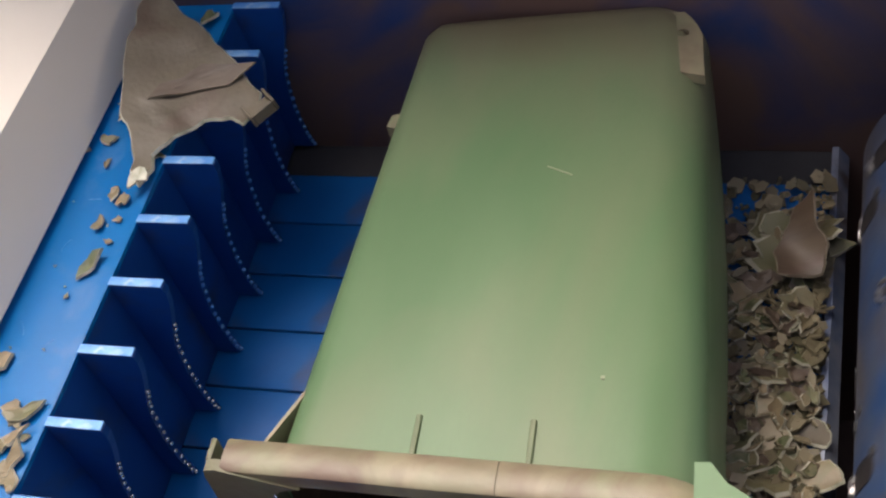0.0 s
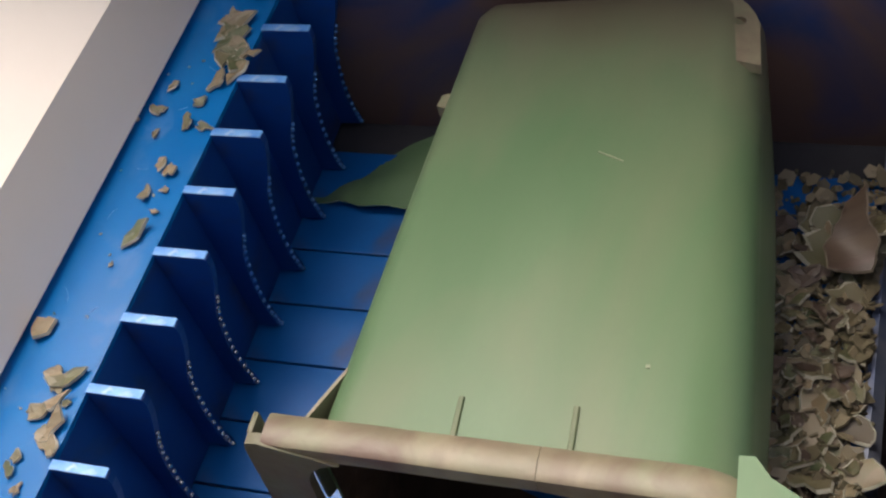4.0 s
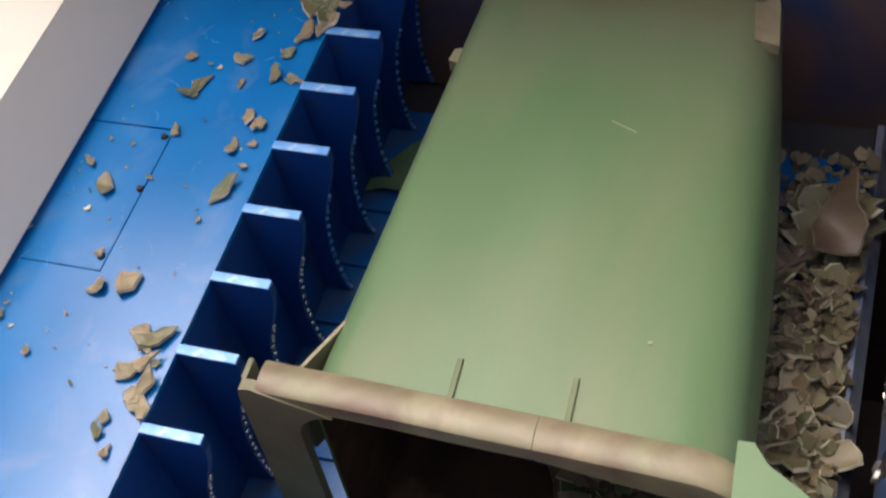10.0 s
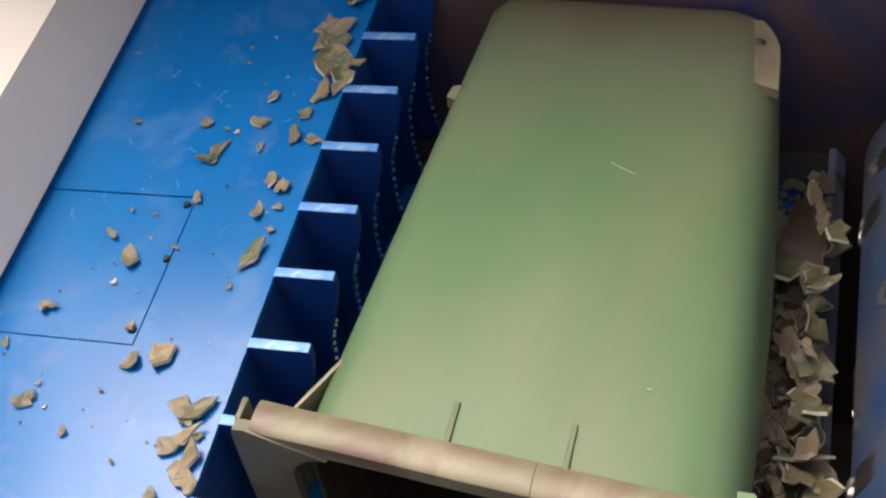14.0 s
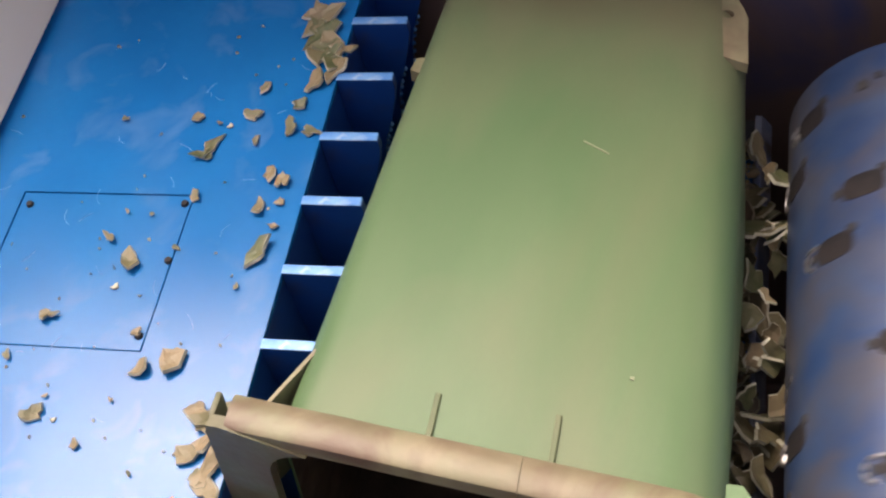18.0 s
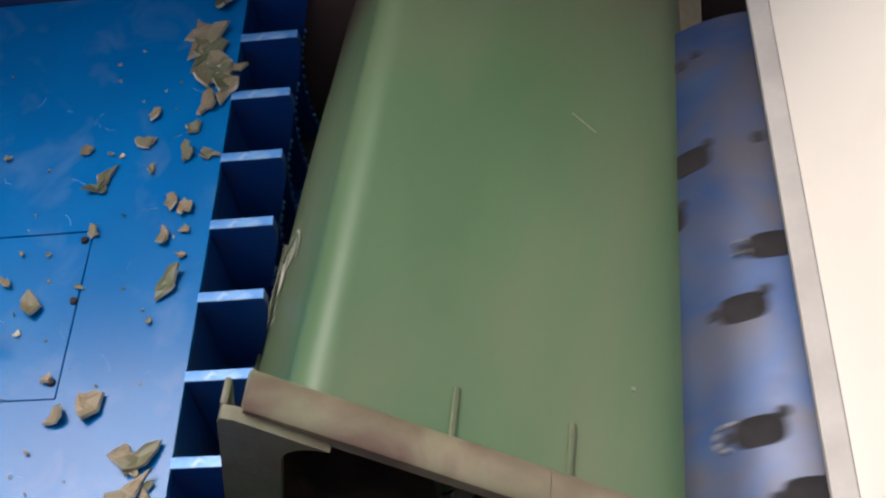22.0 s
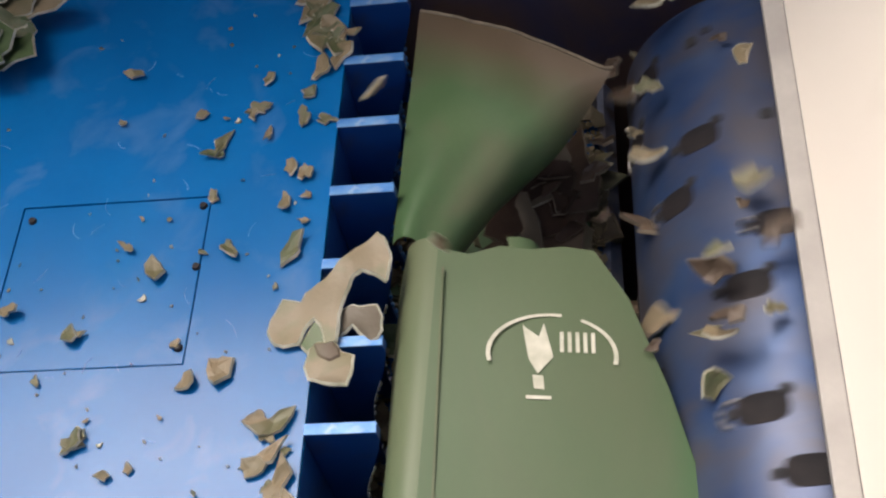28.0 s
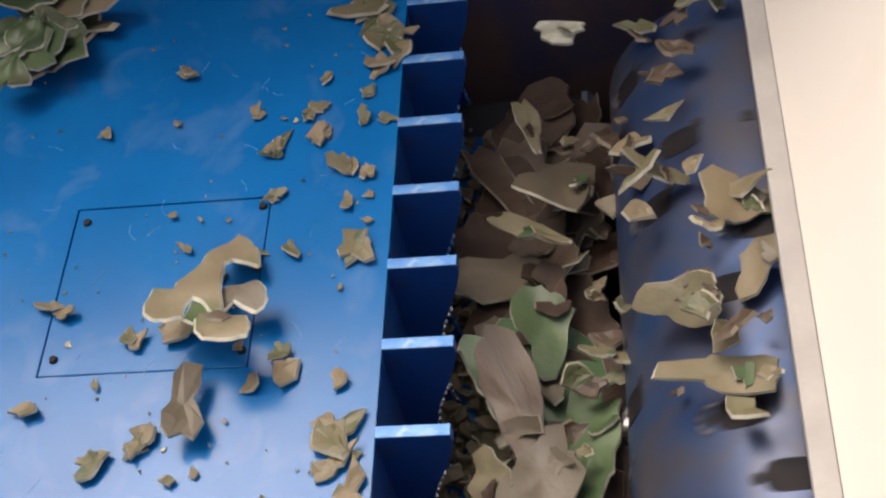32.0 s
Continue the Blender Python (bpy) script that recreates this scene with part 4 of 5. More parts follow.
SHEET_GREEN = rag_sheet("torn_plastic_piece", 0.30, lambda u: 0.21, 1.5, 4, GREEN_PLAIN, INSIDE, "green torn square of the bin's wall with a pale ragged edge", 0.0, 0.011)


def cone_sheet():
    """The foot of the bin's front wall, torn off and rolled like a paper cone: flat at its far edge, curled under towards its near tip."""
    grid = []
    for i in range(25):
        u = i / 24
        flat, rad, row_ = 0.30 * (1 - u) ** 1.25 + 0.045, 0.05 + 0.05 * (1 - u), []
        for j in range(25):
            q = j / 24 * (0.36 - 0.10 * u)
            a = max(0.0, q - flat) / rad
            bow = 0.022 * math.sin(math.pi * min(1.0, q / flat)) + 0.006 * noise.noise(Vector((u * 3, q * 9, 4)))
            y = 0.246 - 0.545 * u - 0.52 * min(q, flat) * (1 - u) ** 1.3 + 0.006 * noise.noise(Vector((u * 5, q * 14, 1)))
            row_.append(Vector((-0.095 + min(q, flat) + rad * math.sin(min(a, 2.9)) - 0.012 * u, y, bow - rad * (1 - math.cos(min(a, 2.9))))))
        grid.append(row_)
    return grid


CONE = cone_sheet()
SHEET_FOLD = tagged(new("torn_plastic_piece", mesh_of("torn_plastic_piece", sheet(bmesh.new(), CONE, 0.005, True), INSIDE, True, FOOT_GREEN)), "green torn foot of the bin, rolled under, brown at one end", "plastic piece", "large torn pieces")
edge_rows = [[p + Vector((0.002, dy + 0.003 * noise.noise(p * 60), 0.0015)) for p in CONE[0]] for dy in (0.003, -0.004)]
part("torn_edge", sheet(bmesh.new(), edge_rows, 0.0065), TORN_DARK, SHEET_FOLD, "dull tan torn edge", True)
# Added sheets: their dark brown stands for the shaded inside of the bin.
SHEET_DARK = rag_sheet("torn_plastic_piece", 0.52, lambda u: 0.24, -2.0, 5, INSIDE, OLIVE, "dark brown sheet added for the bin's shaded inside", 0.2, 0.020, 0.0, TORN_DARK)
SHEET_DARK_2 = rag_sheet("torn_plastic_piece", 0.46, lambda u: 0.22, -2.5, 6, INSIDE, OLIVE, "dark brown sheet added for the bin's shaded inside", 0.2, 0.020, 0.0, TORN_DARK)
FLUNG = rag_sheet("torn_plastic_piece", 0.15, lambda u: 0.05 + 0.03 * math.sin(9 * u), 9.0, 8, OLIVE, CHIP_LIGHT, "curled dark green strip thrown on to the ram", 0.2, 0.014)

# larger torn things that move
flap = torn_plate("torn_plastic_flap", [(-0.19, 0.15), (-0.145, 0.146), (-0.10, 0.11), (-0.025, 0.07), (0.01, 0.037), (0.11, -0.04), (0.165, -0.085), (0.17, -0.12), (0.15, -0.163),
                                        (0.118, -0.148), (0.058, -0.156), (0.017, -0.207), (-0.012, -0.256), (0.0, -0.285), (-0.007, -0.338), (-0.042, -0.305), (-0.047, -0.275), (-0.078, -0.217),
                                        (-0.113, -0.18), (-0.162, -0.036), (-0.182, 0.076)],
                  0.006, TAN, "brownish tan torn plastic flap with a ragged edge", "plastic flap", 0.9, under=GREEN_PLAIN)
fragment = torn_plate("branched_plastic_fragment", [(0.095, 0.141), (0.112, 0.122), (0.122, 0.088), (0.117, 0.05), (0.111, 0.046), (0.095, 0.059), (0.075, 0.066), (0.063, 0.058), (0.056, 0.033), (0.05, 0.009),
                                                   (0.045, -0.017), (0.042, -0.058), (0.023, -0.064), (0.012, -0.030), (0.001, -0.016), (-0.012, -0.030), (-0.020, -0.058), (-0.046, -0.062), (-0.064, -0.053),
                                                   (-0.076, -0.032), (-0.074, -0.011), (-0.063, 0.01), (-0.055, 0.028), (-0.025, 0.022), (-0.019, 0.037), (0.013, 0.059), (0.047, 0.098)],
                      0.005, TAN_PALE, "branched tan torn plastic fragment with pale edges", "plastic fragment", 0.0)


def loose_part(name, me, thing, label, m):
    """A piece with a look of its own on a torn thing."""
    o = new(name, me)
    o.parent, o.matrix_basis = thing, m
    o["label"] = label


loose_part("folded_corner", torn_mesh("folded_corner", [(-0.022, -0.055), (-0.004, -0.016), (0.010, -0.013), (0.028, -0.050), (0.026, -0.066), (0.009, -0.074), (-0.008, -0.072)], 0.004, OLIVE), fragment,
           "folded corner, still green", pose(0, 0, -0.0052, 2, 3, 0))
loose_part("curled_tip", torn_mesh("curled_tip", [(0.040, 0.004), (0.058, 0.013), (0.098, 0.007), (0.109, -0.015), (0.109, -0.036), (0.102, -0.048), (0.089, -0.053), (0.072, -0.038), (0.060, -0.024), (0.049, -0.035), (0.036, -0.042)],
                                   0.004, TAN, 4.0), fragment, "brown curled tip", pose(0, 0, -0.012, 6, 12, 0))
low_tip = [(-0.005, -0.066), (0.007, -0.052), (0.036, -0.050), (0.049, -0.073), (0.064, -0.079), (0.073, -0.084), (0.072, -0.123), (0.064, -0.138), (0.033, -0.131), (0.0, -0.122), (-0.009, -0.1)]
loose_part("curled_tip", torn_mesh("curled_tip", low_tip, 0.004, TAN_PALE), fragment, "tan curled tip", pose(0, 0, -0.008, -5, 0, 0))
loose_part("stained_crease", torn_mesh("stained_crease", [(0.004, -0.058), (0.035, -0.056), (0.048, -0.072), (0.051, -0.086), (0.035, -0.094), (0.014, -0.082)], 0.003, TAN, 0.0, None, TAN), fragment,
           "dark brown crease", pose(0, 0, -0.0035, -5, 0, 0))
loose_part("folded_corner", torn_mesh("folded_corner", [(-0.050, 0.150), (-0.010, 0.128), (0.012, 0.060), (0.030, -0.020), (0.004, -0.070), (-0.022, -0.010), (-0.040, 0.070)], 0.004, INSIDE, 6.0, None, TORN_DARK), SHEET_BROWN,
           "dark crumpled fold", pose(0.02, -0.01, 0.012, 4, -8, 0))
loose_part("folded_corner", torn_mesh("folded_corner", [(0.020, 0.050), (0.052, 0.030), (0.082, -0.060), (0.100, -0.130), (0.070, -0.150), (0.046, -0.080), (0.030, -0.010)], 0.004, TAN, 2.0, None, TORN_DARK), SHEET_OLIVE,
           "brown folded side", pose(0.004, 0, 0.011, 0, 3, 0))
lug_bm = bmesh.new()
for x0, x1, y0, y1, z0, z1 in ((-0.022, 0.026, -0.030, -0.024, -0.012, 0.016), (-0.022, 0.026, 0.024, 0.030, -0.012, 0.016), (0.020, 0.0265, -0.0238, 0.0238, -0.012, 0.016), (-0.022, 0.0198, -0.0238, 0.0238, -0.012, -0.006)):
    box(lug_bm, x0, x1, y0, y1, z0, z1, 0.002)
loose_part("hinge_lug", mesh_of("hinge_lug", lug_bm, TAN), flap, "moulded square socket at the flap's tip", pose(0.180, -0.130, 0.030, 8, -8, -38))
loose_part("torn_tip", chip_mesh(0.045, 35, TORN, 1.6, 9, 0.2, 0.004, 0.03), flap, "whitened torn tip", pose(-0.015, -0.315, 0.008, 4, 4, 70))
loose_part("folded_edge", chip_mesh(0.11, 34, BROWN, 3.0, 12, 0.25, 0.004, 0.04, True), flap, "brown folded edge", pose(0.02, -0.07, 0.012, 8, 4, 35))
lid = empty("bin_lid", "green domed plastic wheelie bin lid with hinge lugs", "bin lid")
LID = [(-0.418, -0.100), (-0.354, -0.067), (-0.288, -0.048), (-0.221, -0.029), (-0.173, -0.022), (-0.063, -0.026), (0.0, -0.045), (0.03, -0.085), (0.10, -0.135), (0.125, -0.20),
       (0.125, -0.42), (0.08, -0.49), (0.0, -0.51), (-0.2, -0.52), (-0.40, -0.50), (-0.46, -0.42), (-0.46, -0.18)]


def lid_shell():
    """A domed shell over the lid's outline with a turned-down edge, 5 mm thick."""
    bm = bmesh.new()
    cx, cy = -0.17, -0.27
    rings = []
    for q, z in ((1.0, -0.022), (1.0, -0.004), (0.985, 0.004), (0.95, 0.008), (0.93, 0.004), (0.88, 0.012), (0.7, 0.030), (0.4, 0.042), (0.1, 0.045)):
        rings.append([bm.verts.new((cx + (x - cx) * q, cy + (y - cy) * q, z)) for x, y in LID])
    for q, z in ((0.1, 0.040), (0.4, 0.037), (0.7, 0.025), (0.9, 0.004), (0.985, -0.004), (0.985, -0.022)):
        rings.append([bm.verts.new((cx + (x - cx) * q, cy + (y - cy) * q, z)) for x, y in LID])
    n = len(LID)
    for a, b in zip(rings, rings[1:] + rings[:1]):
        if a is rings[8]:
            bm.faces.new(a), bm.faces.new(list(reversed(b)))
            continue
        for k in range(n):
            bm.faces.new((a[k], a[(k + 1) % n], b[(k + 1) % n], b[k]))
    return bm


part("lid_shell", lid_shell(), GREEN_PLAIN, lid, "", True)
for hx, hy, turn in ((0.0, 0.0, 0), (-0.45, -0.46, 180)):
    b = bracket(0.0, 0.0, -0.008)
    for v in b.verts:
        q = math.hypot(v.co.x, v.co.y)
        if q < 0.02:
            v.co.x, v.co.y = v.co.x * 0.6, v.co.y * 0.6
        else:
            v.co.x, v.co.y = v.co.x / q * 0.028, v.co.y / q * 0.028
    prism(b, [(-0.13, -0.030), (-0.06, -0.012), (-0.022, 0.016), (-0.010, -0.012), (0.022, -0.016), (0.004, -0.070), (-0.05, -0.09)], -0.010, 0.010, "z")
    for v in b.verts:
        c, sn = math.cos(radians(turn)), math.sin(radians(turn))
        v.co = ((v.co.x * c - v.co.y * sn) * 0.8 + hx, (v.co.x * sn + v.co.y * c) * 0.8 + hy, v.co.z)
    part("hinge_lug", b, GREEN_PLAIN, lid)

# large torn pieces and shreds thrown about before the rotor
LARGE = []
# place at 31 s, place at the end, height, size, stretch, kind, turn
LAST = [(1.20, -0.13, 1.19, -0.41, -0.18, 0.085, 6.0, 0, -42), (1.24, -0.84, 1.175, -0.755, -0.20, 0.17, 3.2, 2, -66), (1.22, -0.57, 1.217, -0.577, -0.24, 0.13, 1.6, 1, 80),
        (1.29, -0.70, 1.29, -0.80, -0.26, 0.15, 1.8, 1, 75), (1.16, -0.21, 1.264, -0.059, -0.05, 0.075, 2.2, 4, -25), (1.20, -0.12, 1.194, -0.146, -0.20, 0.07, 4.0, 0, -70),
        (1.26, -0.41, 1.25, -0.30, -0.20, 0.15, 1.3, 6, 30), (1.20, -0.73, 1.215, -0.88, -0.20, 0.13, 1.9, 6, 60), (1.11, -0.63, 1.13, -0.88, -0.20, 0.08, 1.5, 0, -60)]
LAST += [(1.24, -0.85, 1.327, -0.678, -0.18, 0.06, 4.0, 0, -40), (1.44, -0.62, 1.53, -0.555, 0.055, 0.10, 1.4, 3, 20), (1.51, -0.74, 1.44, -0.73, 0.05, 0.10, 1.5, 0, 0),
         (1.465, -0.79, 1.49, -0.863, 0.06, 0.10, 3.0, 3, 5), (1.56, -0.60, 1.555, -0.684, 0.06, 0.08, 1.4, 3, 40), (1.36, -0.55, 1.42, -0.47, 0.03, 0.06, 3.0, 0, -25)]
dark_r = random.Random(63)
for k in range(18):
    x, y = 1.13 + 0.24 * dark_r.random(), -0.06 - 0.053 * k
    LAST.append((x, y, 1.14 + 0.22 * dark_r.random(), y, -0.34 + 0.05 * dark_r.random(), dark_r.uniform(0.12, 0.20), dark_r.uniform(1.2, 2.6), 5, dark_r.uniform(-90, 90)))
for k, row in enumerate(LAST):
    me = chip_mesh(row[5], 900 + k, (CHIP_LIGHT, OLIVE, BROWN, CHIP, TORN, (INSIDE, TAN, BROWN)[k % 3], TAN)[row[7]], row[6], 22, 0.16, 0.005, 0.05, True, 0.11)
    o = tagged(new("torn_plastic_piece", me), "large torn piece of the shredded bin among the shreds", "plastic piece", "large torn pieces")
    curl_me = chip_mesh(row[5] * 0.36, 1200 + k, (OLIVE, TAN, INSIDE)[k % 3] if row[7] != 5 else INSIDE, 1.6, 11, 0.35, 0.004, 0.05, True, 0.15)
    loose_part("folded_corner", curl_me, o, "folded corner of another shade", pose(row[5] * 0.24, -row[5] * 0.10, 0.010, 12, -10, 40 + 31 * k))
    LARGE.append((o, row))
FLYERS = [shred(heap_r.uniform(0.02, 0.06), 700 + k, k % 2 == 0) for k in range(60)]
RIDE_PIECE = tagged(new("torn_plastic_piece", chip_mesh(0.092, 993, TAN, 1.5, 14, 0.35, 0.005, 0.06, False, 0.24)), "curled olive and tan torn piece on the blue ram", "plastic piece", "large torn pieces")
CORNER = []
for k in range(12):
    me = chip_mesh(heap_r.uniform(0.06, 0.13), 950 + k, (OLIVE, CHIP, OLIVE)[k % 3], 1.6, 16, 0.25, 0.005, 0.06, True, 0.12)
    CORNER.append((tagged(new("torn_plastic_piece", me), "torn green and olive piece piled on the blue ram", "plastic piece", "large torn pieces"),
                   heap_r.uniform(-0.82, -0.62), heap_r.uniform(-0.15, 0.08)))
PUSHED = [shred(0.09 if k < 2 else heap_r.uniform(0.03, 0.07), 850 + k) for k in range(36)]
FLECK = chip_mesh(0.03, 77, TORN, 1.4, 7, 0.2)
for k in range(60):
    o = tagged(new("plastic_fleck", FLECK if k % 2 else CHIPS[k % 14]), "tiny pale plastic fleck on the blue ram", "plastic fleck", "tiny flecks")
    q = heap_r.uniform(0.30, 0.60) if k % 10 == 1 else heap_r.uniform(0.10, 0.24)
    o.scale = (q, q, 0.5)
    RIDERS.append((o, heap_r.uniform(-0.75, -0.02), heap_r.uniform(-1.0, 0.0), 0.002, heap_r.uniform(0, 360), 0.0, 0.0))

# ------------------------------------------------------------ movement
RAM = [(0, 0.024), (0.5, 0.001), (1, -0.024), (1.5, -0.051), (2, -0.062), (2.5, -0.037), (3, -0.018), (3.5, 0.001), (4, 0.021), (4.5, 0.038),
    (6.5, 0.115), (7, 0.130), (7.5, 0.147), (8, 0.166), (8.5, 0.183), (9, 0.197), (9.5, 0.209), (10, 0.229), (10.5, 0.247), (11, 0.266), (11.5, 0.284),
    (12, 0.302), (12.5, 0.320), (13, 0.336), (13.5, 0.349), (15.5, 0.421), (16, 0.439), (16.5, 0.456), (17, 0.473), (17.5, 0.490), (18, 0.507),
    (18.5, 0.523), (19, 0.539), (19.5, 0.555), (20, 0.572), (20.5, 0.591), (21, 0.611), (21.5, 0.631), (22, 0.649), (22.5, 0.665), (23, 0.679),
    (23.5, 0.694), (24, 0.710), (24.5, 0.728), (25, 0.747), (25.5, 0.763), (27.5, 0.826), (28, 0.841), (28.5, 0.856), (29, 0.873), (29.5, 0.894),
    (30, 0.916), (30.5, 0.935), (31, 0.952), (31.5, 0.970), (32, 0.988)]

BIN = [(0, 0.873, -0.966, -0.163, -5.2, -0.5, 4.6), (9.5, 0.873, -0.966, -0.163, -5.2, -0.5, 4.6), (10, 0.879, -0.967, -0.163, -5.2, 0.0, 3.3),
    (11, 0.885, -0.972, -0.162, -5.2, 0.8, 1.5), (12, 0.890, -0.974, -0.162, -5.2, 1.5, 0.4), (13, 0.894, -0.976, -0.162, -5.2, 2.1, -0.3),
    (13.5, 0.900, -0.976, -0.162, -5.1, 2.3, -0.5), (15.5, 0.924, -0.978, -0.160, -4.7, 3.6, -1.3), (16, 0.930, -0.979, -0.158, -4.6, 4.0, -1.3),
    (17, 0.936, -0.977, -0.158, -4.4, 4.7, -1.8), (18, 0.968, -0.985, -0.148, -4.4, 5.0, -1.8), (19, 1.002, -0.977, -0.165, -3.6, 7.0, -2.4),
    (20, 1.060, -0.945, -0.172, -2.0, 16.8, -1.8), (21, 1.075, -0.934, -0.144, -5.6, 21.6, -4.1), (21.25, 1.07, -0.925, -0.165, -4, 25, -4),
    (21.5, 1.010, -0.80, -0.38, 3.0, 45.8, -2.2), (21.75, 1.07, -0.90, -0.21, 4, 31, -4), (22, 1.088, -0.912, -0.185, 4.5, 27.8, -3.8),
    (23, 1.098, -0.922, -0.198, 4.5, 29.0, -5.2), (24, 1.101, -0.922, -0.202, 4.5, 29.2, -5.4), (25, 1.124, -0.945, -0.205, 4.5, 26.5, -4.8),
    (25.5, 1.135, -0.955, -0.21, 4.0, 26, -4.5), (32, 1.135, -0.955, -0.21, 4.0, 26, -4.5)]
HOLD = pose(*BIN[-1][1:])


def torn(parts, rows, before=()):
    """Parts of the bin that tear loose: rows of seconds and the pose in the world of the bin's space."""
    back = HOLD.inverted()
    for p in parts:
        walk(p, ([(0, Matrix()), (25.5, Matrix())] if not before else list(before)) + [(t, back @ m) for t, m in rows])


def hinge(a):
    """The lifting lip of the rim, broken and swung about the rim's upper corner."""
    return Matrix.Translation((RIMF + 0.048, -0.010, RIMZ - 0.010)) @ Matrix.Rotation(radians(a), 4, "Y") @ Matrix.Translation((-RIMF - 0.05, 0, -RIMZ))


def ram_at(t):
    return float(np.interp(t, [r[0] for r in RAM], [r[1] for r in RAM]))


def ride(o, x, y, z, rx, ry, rz, times):
    return [(t, pose(x + ram_at(t), y, z, rx, ry, rz)) for t in times]


STEPS = [0, 0.5, 1, 1.5, 2, 2.5, 3, 4, 5, 7, 9, 11, 13, 13.5, 15.5, 16, 18, 19.5, 21, 23, 25, 25.5, 27.5, 28, 29, 30, 31, 32]
IN_TRAY = pose(1.60, -1.28, -1.15, 0, 20, 0)


def motions():
    walk(ram, [(t, pose(x, 0, 0)) for t, x in RAM])
    for o, x, y, z, rz, tilt, t0 in RIDERS:
        walk(o, ride(o, x, y, z, tilt, tilt * 0.6, rz, STEPS))
    walk(rotor, [(k * 0.1, pose(ROT_X, -0.72, ROT_Z, 0, -36 * k, 0)) for k in range(321)])
    walk(wbin, [(t, pose(*v)) for t, *v in BIN])
    flat = Matrix.Translation((0.055, 0.0, -0.10)) @ Matrix.Translation((-0.40, 0, 0)) @ Matrix.Rotation(radians(22), 4, "Z") @ Matrix.Translation((0.40, 0, 0))
    walk(LIP_GUSSET, [(0, Matrix()), (21.2, Matrix()), (21.6, flat), (32, flat)])
    # shreds thrown on to the ram
    r = random.Random(5)
    for k, (x, y, s) in enumerate(LATER):
        o = shred(s * 0.90, 600 + k)
        early = k < 14 and s < 0.045
        t1 = round(r.uniform(19.5, 27.3) if early else r.uniform(28.2, 31.6), 1)
        hx, hy = r.uniform(1.05, 1.27), max(-1.1, min(-0.1, y + r.uniform(-0.2, 0.2)))
        rz, tl = r.uniform(0, 360), r.uniform(-16, 16)
        z = 0.006 + 0.12 * min(s, 0.06)
        rows = [(0, pose(hx, hy, FLOOR_Z + 0.03, 10, 20, rz)), (t1 - 0.5, pose(hx, hy, FLOOR_Z + 0.03, 10, 20, rz)),
                (t1 - 0.25, pose((hx + x + ram_at(t1)) / 2 + 0.1, (hy + y) / 2, 0.16, 60, 40, rz - 40))]
        walk(o, rows + ride(o, x, y, z, tl, tl * 0.7, rz, [t1] + [t for t in STEPS if t > t1 + 0.15] + ([32] if t1 > 31.8 else [])))
    # pieces tossed before and over the rotor near the end
    for k, (o, row) in enumerate(LARGE):
        x1, y1, x2, y2, z, turn = *row[:5], row[8]
        first = r.uniform(30.3, 30.7)
        tl = [r.uniform(-28, 28), r.uniform(-28, 28)]
        hx, fy = 0.84 + 0.006 * k, max(-0.8, min(-0.15, y1))
        lie = pose(r.uniform(1.10, 1.30), fy, FLOOR_Z + 0.05 + 0.002 * k, tl[0] * 0.4, tl[1] * 0.4, turn)
        rows = [(0, pose(hx, fy, FLOOR_Z + 0.02, 0, 0, turn)), (27.4, pose(hx, fy, FLOOR_Z + 0.02, 0, 0, turn)), (28.3, lie), (first - 0.3, lie)]
        for t, w in ((first, 0.05), (31.0, 0.0), (31.4, 0.06), (31.7, 0.05)):
            u = max(0.0, t - 31.0)
            rows.append((t, pose(x1 + (x2 - x1) * u + r.uniform(-w, w), y1 + (y2 - y1) * u + r.uniform(-w, w), z + r.uniform(0, w), tl[0] + 300 * r.uniform(-w, w), tl[1] + 300 * r.uniform(-w, w), turn + 400 * r.uniform(-w, w))))
        walk(o, rows + [(32, pose(x2, y2, z, *tl, turn))])
    # lengths of the bin's wall, torn off beneath it and heaved up before the rotor
    def beneath(lie):
        return [(t, Matrix.Translation((v[0] - 1.19, -0.02, -0.10)) @ lie) for t, *v in BIN if t <= 25.5]

    def heave(o, lie, shown, then, t0, t1, t2):
        walk(o, beneath(lie) + [(26.4, lie), (t0 - 0.25, lie), (t0, shown[0])] + [(t, m) for t, m in zip(np.linspace(t0 + 0.2, t1, len(shown)), shown)] + [(t2, then), (32, then)])

    under = [pose(1.13, -0.30 - 0.11 * k, FLOOR_Z + 0.020 + 0.006 * k, 0, 0, 4 * k) for k in range(6)]
    sunk = [pose(1.50 + 0.02 * k, -0.5 - 0.1 * k, -1.52, 0, 10, 30 * k) for k in range(6)]
    heave(SHEET_BROWN, under[0], [pose(1.000, -0.29, -0.12, 8, 10, 8), pose(1.062, -0.24, -0.11, 6, 8, 0), pose(1.062, -0.24, -0.11, 6, 8, 0)], pose(1.20, -0.25, -0.33, 8, 4, 20), 28.3, 30.5, 31.0)
    heave(SHEET_OLIVE, under[1], [pose(1.225, -0.40, -0.17, 4, 10, 2), pose(1.230, -0.42, -0.16, 4, 10, 0)], sunk[1], 28.90, 29.15, 29.6)
    heave(SHEET_TUBE, under[2], [pose(1.110, -0.92, -0.19, -4, 8, -3), pose(1.110, -0.89, -0.16, -4, 4, -3)], sunk[2], 28.35, 29.12, 29.5)
